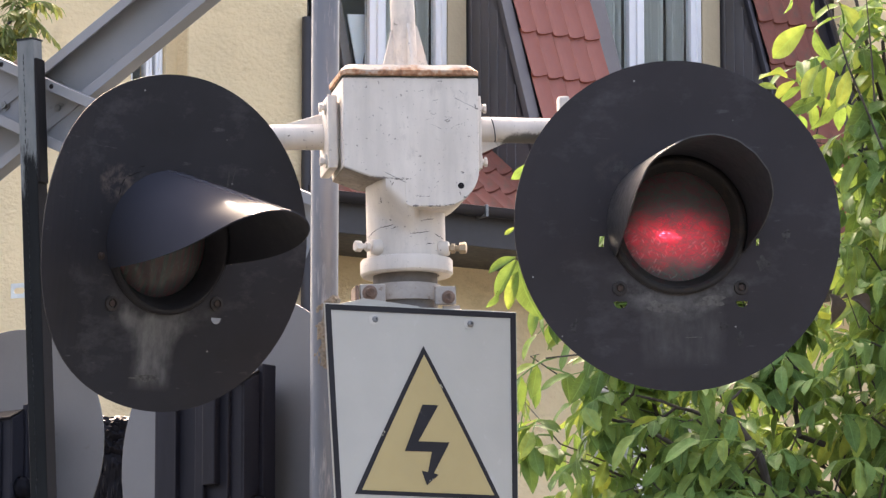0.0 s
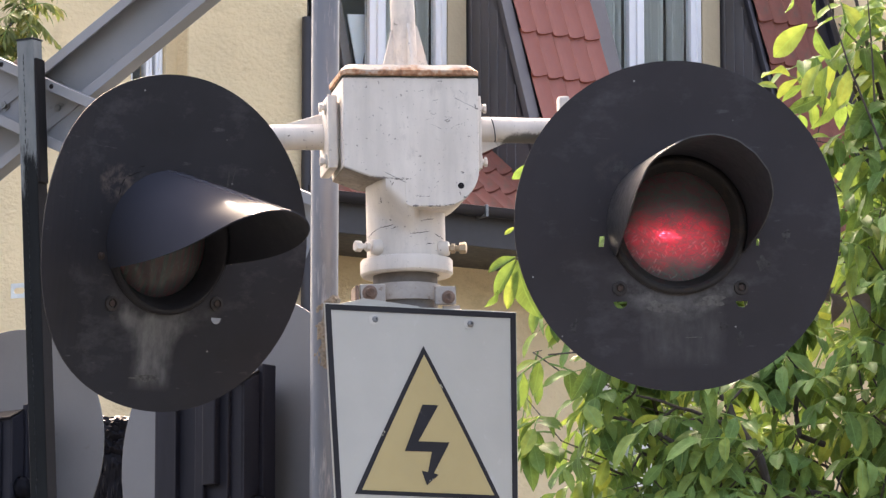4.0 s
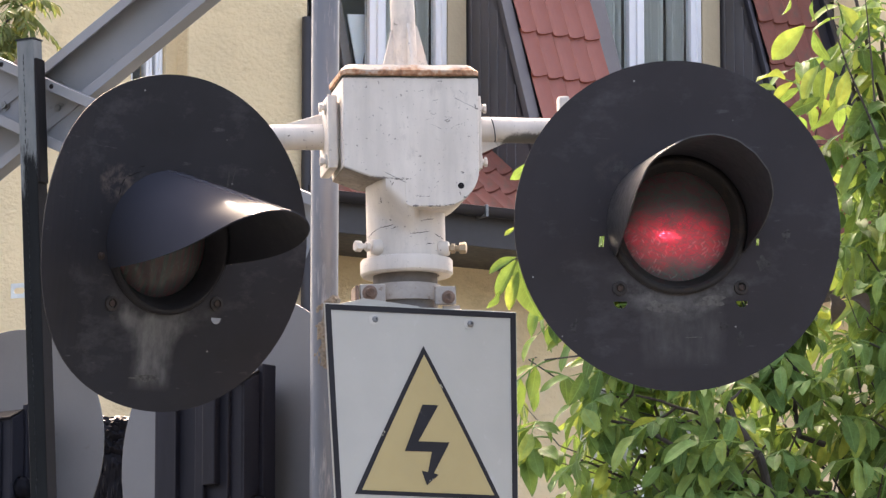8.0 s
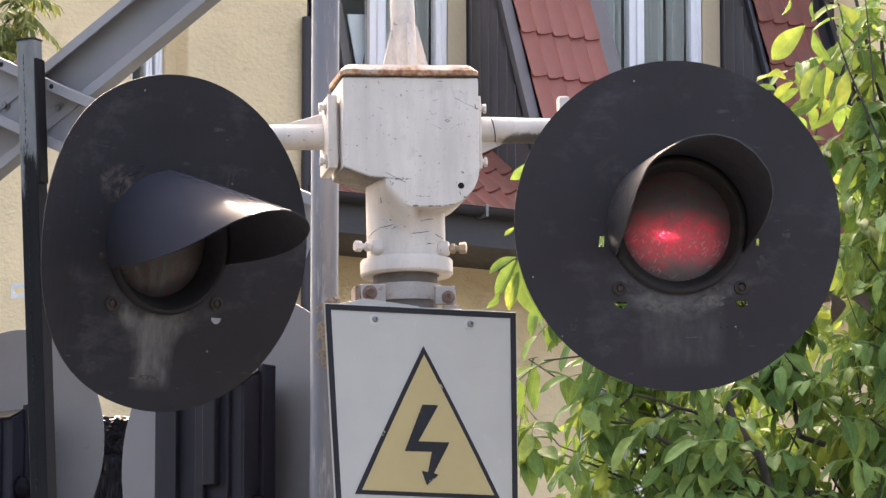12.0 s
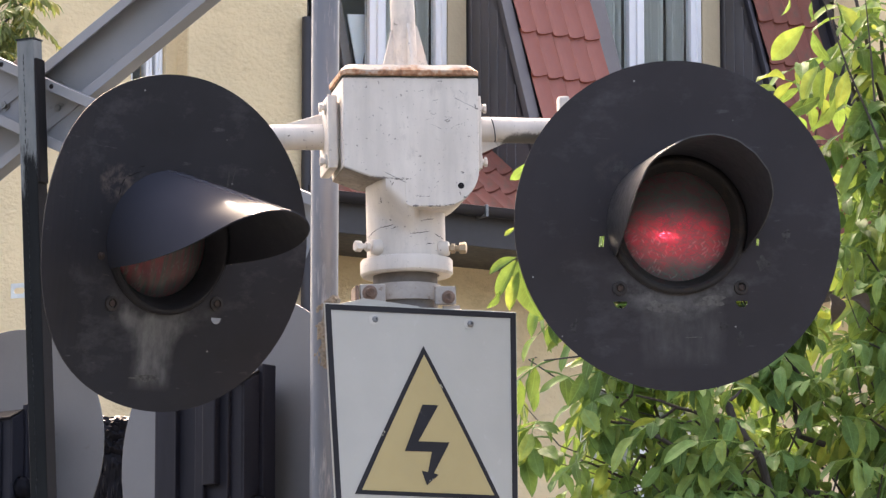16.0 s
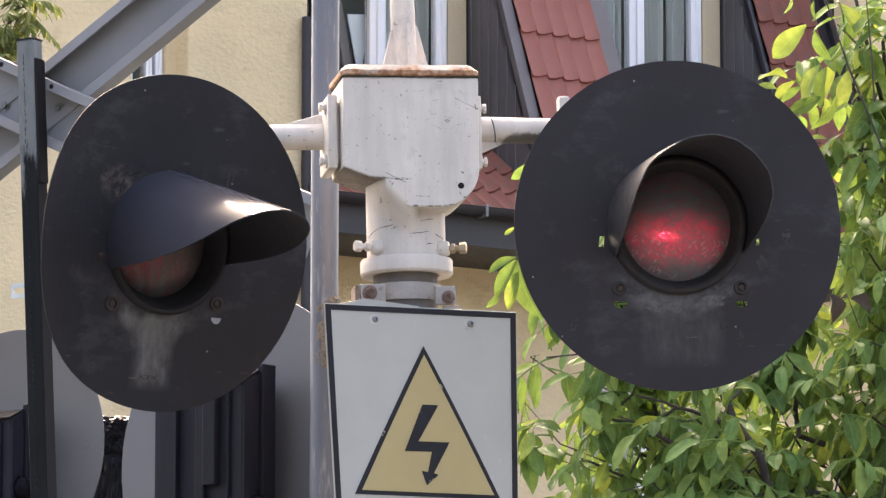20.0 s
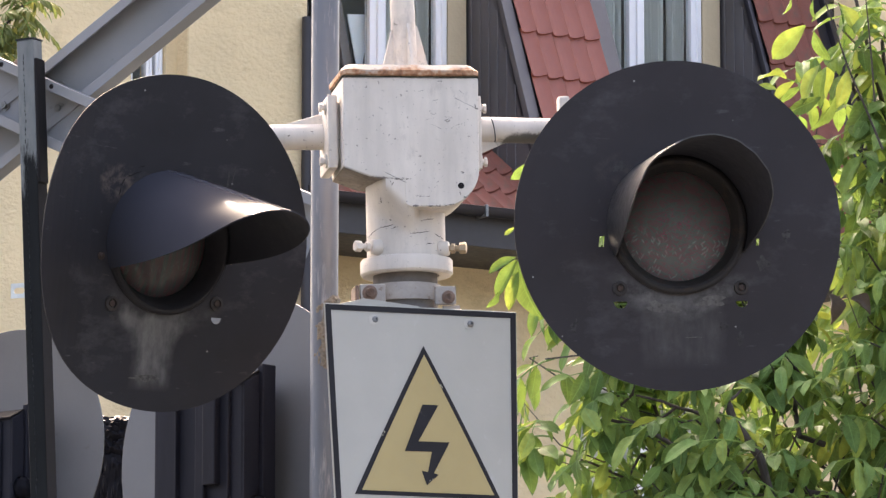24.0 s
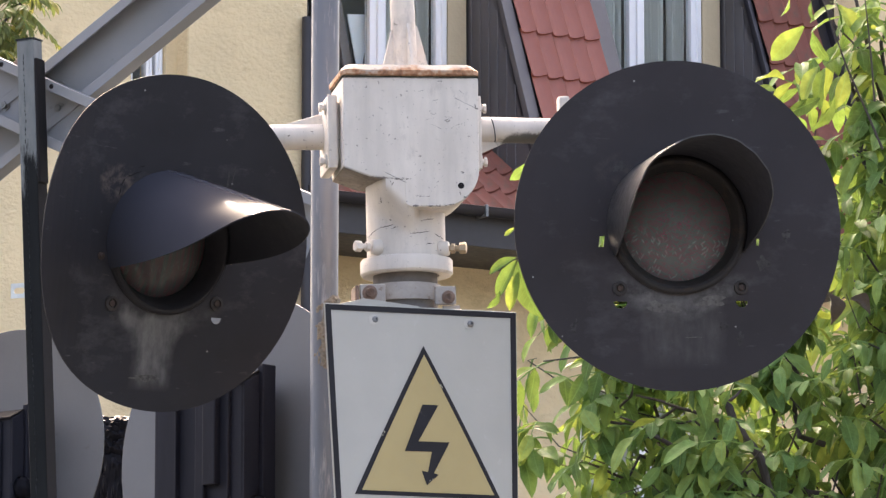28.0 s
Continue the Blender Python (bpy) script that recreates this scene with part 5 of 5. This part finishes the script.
def front_twigs(t):
    """Twigs before the crown that stand out singly, with their large leaves, and two dry ones."""
    limb_a = ((-0.94, -0.4, 3.543), (-0.904, -0.4, 3.476), (-0.891, -0.4, 3.434), (-0.858, -0.4, 3.388), (-0.813, -0.4, 3.324), (-0.773, -0.4, 3.174))
    part("limb", tube_bm(limb_a, [0.009, 0.012, 0.0135, 0.014, 0.0135, 0.012], 10), BARK, t, "dark forked limb", soft=True)
    part("twig", tube_bm(((-0.89, -0.42, 3.428), (-0.93, -0.42, 3.426), (-0.972, -0.42, 3.443), (-1.014, -0.42, 3.461), (-1.055, -0.42, 3.47), (-1.105, -0.42, 3.49), (-1.18, -0.42, 3.507)), [0.0075, 0.0065, 0.006, 0.0055, 0.005, 0.0045, 0.003], 8), BARK, t, "dark crooked twig", soft=True)
    part("twig", tube_bm(((-1.227, -0.42, 3.443), (-1.173, -0.42, 3.423), (-1.114, -0.42, 3.431), (-1.062, -0.42, 3.47)), [0.003, 0.004, 0.0042, 0.0045], 8), BARK, t, "dark crooked twig", soft=True)
    part("twig", tube_bm(((-0.903, -0.41, 3.491), (-0.882, -0.41, 3.508), (-0.864, -0.41, 3.528)), [0.0055, 0.0045, 0.003], 8), BARK, t, "dark crooked twig", soft=True)
    high = stem(t, ((-0.445, -0.48, 4.235), (-0.489, -0.48, 4.345), (-0.546, -0.48, 4.482), (-0.586, -0.48, 4.602), (-0.624, -0.48, 4.714)), [0.0038, 0.0033, 0.0029, 0.0024, 0.0019], "thin upright leafy twig")
    stem(t, ((-0.467, -0.48, 4.38), (-0.475, -0.48, 4.508), (-0.481, -0.48, 4.585), (-0.492, -0.48, 4.706)), [0.0032, 0.0028, 0.0023, 0.0018], "thin upright leafy twig")
    slim = [leaflet_mesh("leaf", 0.124, 0.052, 0.45, 0.40, LEAF, 0.04, 0.06, 0.2), leaflet_mesh("leaf", 0.124, 0.044, 0.7, 0.25, LEAF, 0.05, -0.08, 0.1), leaflet_mesh("leaf", 0.124, 0.056, 0.3, 0.5, LEAF, 0.05, 0.1, 0.25)]
    rng = random.Random(8)
    pts = ((-0.671, 4.611), (-0.784, 4.522), (-0.646, 4.594), (-0.621, 4.499), (-0.63, 4.491), (-0.702, 4.4), (-0.61, 4.486), (-0.665, 4.388), (-0.628, 4.393), (-0.722, 4.345), (-0.715, 4.697), (-0.726, 4.642), (-0.648, 4.688), (-0.65, 4.63), (-0.757, 4.414), (-0.819, 4.441), (-0.562, 4.577), (-0.583, 4.496), (-0.546, 4.474), (-0.567, 4.38), (-0.581, 4.397), (-0.624, 4.286))
    for base, tip in zip(pts[::2], pts[1::2]):
        hanging_leaf(high, base, tip, -0.47, rng.choice(slim), rng.choice((-1.7, -0.8, 0.5, 1.5)), rng.uniform(-0.05, 0.06))
    low = stem(t, ((-1.472, -0.48, 3.954), (-1.498, -0.48, 3.92), (-1.533, -0.48, 3.907)), [0.004, 0.003, 0.0022], "thin leafy twig")
    pts = ((-1.533, 3.91), (-1.62, 3.87), (-1.533, 3.903), (-1.596, 3.794), (-1.526, 3.87), (-1.556, 3.755), (-1.529, 3.9), (-1.505, 3.731), (-1.583, 3.81), (-1.61, 3.751), (-1.485, 4.204), (-1.546, 4.137), (-1.536, 4), (-1.569, 3.976))
    for base, tip in zip(pts[::2], pts[1::2]):
        hanging_leaf(low, base, tip, -0.48, rng.choice(slim), rng.choice((-0.7, -0.3, 0.3, 0.9)), rng.uniform(-0.04, 0.05))
    curled = leaflet_mesh("dry_leaf", 0.095, 0.056, 1.7, 0.6, DRY_LEAF, 0.10, 0.1)
    wilted = stem(t, ((-0.52, -0.47, 3.70), (-0.56, -0.49, 3.80)), [0.0018, 0.0012], "thin broken twig")
    pts = ((-0.61, 3.796), (-0.591, 3.715), (-0.548, 3.782), (-0.482, 3.752))
    for base, tip in zip(pts[::2], pts[1::2]):
        tagged(hanging_leaf(wilted, base, tip, -0.50, curled, 0.4), "curled dry brown leaf").name = "dry_leaf"


def far_tree():
    t = thing("locust_tree", pose(-2.9, 22, 0), "feathery yellow-green tree beside the house", "tree")
    part("trunk", tube_bm([(0, 0, 0), (0.05, 0, 2.0), (-0.03, 0.05, 4.0), (0.05, 0, 6.0), (0, 0, 7.5)], [0.16, 0.13, 0.10, 0.07, 0.02], 12), BARK, t, "grey tapered trunk", soft=True)
    for a, b, seed in (((0, 0, 5.2), (1.0, -0.2, 6.25), 41), ((0, 0, 5.6), (0.92, 0.1, 6.55), 42), ((0, 0, 5.0), (0.85, -0.3, 6.0), 43), ((0, 0, 6), (0.6, 0.2, 7.2), 44), ((0, 0, 5.8), (-0.9, 0.2, 6.8), 45)):
        branch(t, a, b, seed, 110, 30, LEAVES_FAR, 0.95, 0.02, 0.26, 0.8, 0.08, (15, 17, 19))


walnut_tree()
far_tree()


# ---- the house
HOUSE_AT = pose(-0.1, 38, 0, 0, 0, 32)
STEEP = 0.4


def window(owner, x0, x1, y, z0, z1, posts, curtain=True, open_left=False):
    """A white window: frame bars, panes and a curtain behind."""
    w = part("window", block(x0, x1, y - 0.06, y + 0.02, z0, z0 + 0.09, 0.006), PVC, owner, "white framed window")
    part("frame", block(x0, x1, y - 0.06, y + 0.02, z1 - 0.09, z1, 0.006), PVC, w)
    for a, b in posts:
        part("frame", joined(block(a, b, y - 0.065, y + 0.02, z0 + 0.09, z1 - 0.09, 0.008, 2), block(a + (b - a) * 0.42, b - (b - a) * 0.12, y - 0.085, y - 0.06, z0 + 0.09, z1 - 0.09, 0.006)), PVC, w)
    for (a, b), (c, d) in zip(posts, posts[1:]):
        g = part("pane", block(b, c, y - 0.02, y - 0.012, z0 + 0.09, z1 - 0.09), GLASS, w, "window pane")
        g.visible_shadow = False
        spans = () if open_left and a == posts[0][0] else ((0.0, 1.0),) if curtain and a == posts[0][0] else ((0.0, 0.56), (0.68, 1.0)) if curtain else ()
        for u, v in spans:
            bm = bmesh.new()
            n = 40
            x = [b + (c - b) * (u + (v - u) * i / n) for i in range(n + 1)]
            top = [bm.verts.new((x[i], y + 0.07 + 0.025 * math.sin(i * 1.1) + 0.01 * math.sin(i * 2.7), z1)) for i in range(n + 1)]
            bot = [bm.verts.new((x[i], y + 0.07 + 0.03 * math.sin(i * 1.1 + 0.2), z0)) for i in range(n + 1)]
            for i in range(n):
                bm.faces.new((top[i], top[i + 1], bot[i + 1], bot[i]))
            part("curtain", bm, CURTAIN, w, "grey net curtain", soft=True)
    return w


def tile_mesh(paint):
    """One pantile: a wave across, a thick lower lip, standing on the slope (x across, y up the slope, z out)."""
    bm = bmesh.new()
    wide, long = 0.1526, 0.445
    top, low = [], []
    for j, v in enumerate((0.0, long)):
        row, under = [], []
        for i in range(13):
            u = i / 12
            roll = 1 - u / 0.22 if u < 0.22 else 0.42 * ((u - 0.55) / 0.45) ** 2 - 0.12 if u < 0.55 else ((u - 0.55) / 0.45) ** 2
            z = 0.046 * max(roll, -0.08) + 0.012 * (1 - v / long) * 2
            row.append(bm.verts.new((wide * (u - 0.5), v, z)))
            under.append(bm.verts.new((wide * (u - 0.5), v, z - 0.020)))
        top.append(row)
        low.append(under)
    for i in range(12):
        bm.faces.new((top[0][i], top[0][i + 1], top[1][i + 1], top[1][i]))
        bm.faces.new((low[0][i + 1], low[0][i], top[0][i], top[0][i + 1])[::-1])
    me = bpy.data.meshes.new("tile")
    bm.to_mesh(me)
    bm.free()
    me.materials.append(paint)
    me.shade_smooth()
    me.set_sharp_from_angle(angle=radians(50))
    return me


def house():
    h = thing("house", HOUSE_AT, "yellow stucco house with a red tiled mansard roof and white windows", "house")
    # walls: the lower facade with one opening, the projecting bay, end and rear walls
    wall = part("wall", joined(block(-9, 1.75, 0.55, 0.87, 0, 7.95), block(3.05, 9, 0.55, 0.87, 0, 7.95), block(1.75, 3.05, 0.55, 0.87, 0, 5.3), block(1.75, 3.05, 0.55, 0.87, 6.95, 7.95)), STUCCO, h, "yellow stucco facade")
    part("upper_wall", block(-9, -2.66, 0, 0.35, 0, 11.2), STUCCO, h, "yellow stucco upper wall")
    part("upper_wall", block(4.2, 9, 0.0, 0.35, 7.95, 11.2), STUCCO, h, "yellow stucco upper wall")
    part("window_jamb", block(-2.36, -2.265, 0.0, 0.35, 0, 11.2), STUCCO, h)
    part("window_sill", block(-2.66, -2.36, 0, 0.35, 0, 8.3), STUCCO, h)
    part("lintel", block(-2.66, -2.36, 0, 0.35, 10.6, 11.2), STUCCO, h)
    part("bay_wall", block(-2.265, -1.215, -0.17, 0.6, 0, 11.3, 0.01), STUCCO, h, "projecting yellow stucco bay")
    part("end_wall", joined(block(-9, -8.65, 0.35, 9, 0, 11.2), block(8.65, 9, 0.35, 9, 0, 11.2), block(-9, 9, 8.65, 9, 0, 11.2)), STUCCO, h)
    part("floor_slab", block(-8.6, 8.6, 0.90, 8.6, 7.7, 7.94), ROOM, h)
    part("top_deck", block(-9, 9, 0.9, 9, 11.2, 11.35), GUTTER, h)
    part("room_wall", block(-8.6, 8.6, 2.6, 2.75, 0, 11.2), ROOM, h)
    window(wall, 1.75, 3.05, 0.75, 5.3, 6.95, ((1.75, 1.86), (2.42, 2.58), (2.94, 3.05)))
    window(h, -2.66, -2.36, 0.12, 8.3, 10.6, ((-2.66, -2.62), (-2.50, -2.45), (-2.42, -2.36)), False)
    part("downpipe", rod((-1.240, -0.22, 0), (-1.240, -0.22, 9.42), 0.048, sides=20), GUTTER, h, "dark metal downpipe", soft=True)
    # eave
    part("fascia", block(-1.2, 4.2, -0.40, 0.548, 7.735, 7.99, 0.004), FASCIA, h, "grey boarded eave")
    gut = [(-0.075, 0.0), *ring_of(0, 0, 0.07, 13, 180, 360), (0.075, 0.0), (0.062, 0.004), *ring_of(0, 0, 0.058, 13, 360, 180), (-0.062, 0.004)]
    part("gutter", turned(prism(gut, -4.2, 1.2), Matrix.Translation((0, -0.47, 8.03)) @ pose(0, 0, 0, 0, 0, 90)), GUTTER, h, "dark half-round gutter", soft=True)
    for x in (-0.7, 0.18, 1.06, 1.94, 2.82):
        part("gutter_bracket", block(x - 0.012, x + 0.012, -0.55, -0.40, 7.95, 8.045, 0.003), STEEL, h, "light gutter bracket")
    # roof: steep strips between recessed windows
    strips = [(0.83, 1.85), (3.33, 4.20)]
    roof = part("roof", joined(*[turned(prism([(-0.4, 8.08), (0.9, 11.33), (1.0, 11.33), (0.9, 8.08)], -b, -a), pose(0, 0, 0, 0, 0, 90)) for a, b in strips],
                               *[turned(prism([(-0.42, 8.0), (0.80, 8.895), (0.80, 8.0)], -b, -a), pose(0, 0, 0, 0, 0, 90)) for a, b in ((-1.26, 0.83), (1.85, 3.33))]), GUTTER, h, "red tiled roof")
    slope = math.degrees(math.atan2(1, STEEP))
    for a, b in strips:
        for x, w, paint in ((a + 0.045, 0.052, FLASH), (b - 0.078, 0.078, FLASH)) if a < 2 else ((a + 0.016, 0.018, GUTTER), (b - 0.030, 0.030, GUTTER)):
            flash = prism([(-0.475, 8.06), (0.825, 11.31), (0.90, 11.31), (-0.40, 8.06)], -x - w, -x + w, 0.004)
            part("flashing", turned(flash, pose(0, 0, 0, 0, 0, 90)), paint, roof, "metal flashing")
    for a, b in strips:
        clad = part("cladding", turned(prism([(-0.36, 8.06), (0.78, 8.9), (0.78, 11.2), (0.88, 11.2)], -a + 0.004, -a + 0.016), pose(0, 0, 0, 0, 0, 90)), CLAD, h, "dark ribbed sheet cladding")
        for k in range(6):
            y = 0.02 + 0.13 * k
            part("rib", block(a - 0.024, a - 0.016, y, y + 0.03, 8.05 + max(0, 0.734 * (y + 0.4)), min(11.2, 8.1 + (y + 0.4) / STEEP + 0.0), 0.004), CLAD, clad)
    # recessed window fronts
    for k, (a, b) in enumerate(((-1.26, 0.83), (1.85, 3.33))):
        j0, j1 = b - 0.215, b - 0.320
        m0, m1 = b - 0.942, b - 0.790
        part("dormer_wall", joined(block(b - 0.215, b - 0.04, 0.72, 0.95, 8.85, 11.2), block(a, b - 0.215, 0.78, 0.95, 8.80, 8.92), block(a, b - 0.215, 0.78, 0.95, 10.9, 11.2)), CREAM, h, "cream plastered window wall")
        window(h, a + 0.02, j0, 0.80, 8.92, 10.9, ((a + 0.02, a + 0.12), (m0, m1), (j1, j0)), True, k == 0)
    part("hung_cloth", turned(prism([(-0.13, 9.50), (0.085, 9.52), (0.01, 9.10), (-0.035, 9.05)], 0.86, 0.872), Matrix.Translation((-0.115, 0, 0.25))), PVC, h, "white cloth hanging behind the window")
    part("leaning_board", turned(block(-0.04, 0.04, 0.0, 0.02, -0.55, 0.55, 0.003), Matrix.Translation((-0.255, 0.90, 9.55)) @ pose(0, 0, 0, 0, -11, 0)), SHELF, h, "brown board leaning behind the window")
    part("red_cloth", prism([(-0.40, 9.00), (-0.29, 9.00), (-0.31, 9.30), (-0.36, 9.42)], 0.93, 0.94), REDCLOTH, h, "dull red cloth behind the window")
    # tiles, nearest strips
    me, dirty = tile_mesh(TILE), tile_mesh(TILE_DARK)
    tilt = pose(0, 0, 0, slope)
    along = Vector((0, STEEP, 1)).normalized()
    for a, b in strips:
        for r in range(7):
            at = Vector((0, -0.43, 8.07)) + along * (0.416 * r)
            for c in range(5 if b < 3 else 4):
                x = a + (0.100 if a < 2 else 0.040) + 0.0763 + 0.1526 * c
                ob = new("tile", me if a < 2 else dirty)
                ob.parent = roof
                ob.matrix_basis = Matrix.Translation((x, at.y, at.z)) @ tilt @ pose(0, 0, 0, 0.3 * math.sin(r * 7 + c * 3), 0, 0.25 * math.sin(r * 5 + c * 11))
    flat = pose(0, 0, 0, math.degrees(math.atan(0.734)))
    down = Vector((0, 1, 0.734)).normalized()
    for a, b in ((-1.26, 0.80), (1.85, 3.30)):
        for r in range(4):
            at = Vector((0, -0.50, 7.965)) + down * (0.36 * r)
            for c in range(int((b - a) / 0.1526)):
                ob = new("tile", dirty)
                ob.parent = roof
                ob.matrix_basis = Matrix.Translation((b - 0.085 - 0.1526 * c, at.y, at.z + 0.02)) @ flat


house()


# ---- what moves: the added slotted plates that dim the bulbs, and the branches in the wind
def flash_level(phase):
    """The lamp's light over one beat, 0 at full."""
    p = phase % 1.0
    for (a, u), (b, v) in zip(BEAT, BEAT[1:]):
        if a <= p <= b:
            return u + (v - u) * (p - a) / (b - a)
    return 1.0


BEAT = [(0.0, 1.0), (0.08, 0.97), (0.14, 0.80), (0.24, 0.40), (0.34, 0.24), (0.45, 0.15), (0.58, 0.09), (0.64, 0.10), (0.72, 0.23), (0.83, 0.68), (0.92, 0.95), (1.0, 1.0)]
SWAY_T = (0, 0.5, 1, 2, 3, 3.5, 4.5, 5.5, 6, 6.5, 7, 8, 9, 10, 12, 13.4, 14.5, 16, 17, 18, 19, 19.5, 20, 20.5, 21, 21.5, 22.5, 23.5, 25, 26, 26.5, 27, 28)
SWAY_X = (7, 10, 12, 12, 15, 15, 13, 10, 9, 6, 6, 1.5, 1, 1, 1, 0, 0, 0, 1, 3, 3, 4, 7, 9, 12, 12, 7, 4, 4, 4, 1, 0, -2)


def motions():
    for slide, begin, end, late in ((BULBS[0], -1.0, 22.55, 0.0), (BULBS[1], 13.5, 22.1, 0.5)):
        home = slide.matrix_basis.copy()
        rows = []
        for i in range(281):
            t = i / 10
            lit = flash_level((t - 0.17) / 1.0025 - late)
            if t < begin or t > end:
                lit = 0.0
            rows.append((t, home @ pose(0, 0, 0.0020 if lit == 0 else 0.0014 * 0.965 * (1 - lit ** 1.25))))
        walk(slide, rows)
    for k, limb in enumerate(BRANCHES):
        base = limb.matrix_basis.copy()
        rng = random.Random(k)
        gain, flutter = rng.uniform(0.7, 1.2), rng.uniform(0, 6)
        rows = []
        for t, x in zip(SWAY_T, SWAY_X):
            a = 0.13 * x * gain + 0.12 * math.sin(t * 2.1 + flutter)
            rows.append((t, base @ pose(0, 0, 0, 0.3 * a, 0.75 * a, 0.2 * a)))
        walk(limb, rows)


motions()
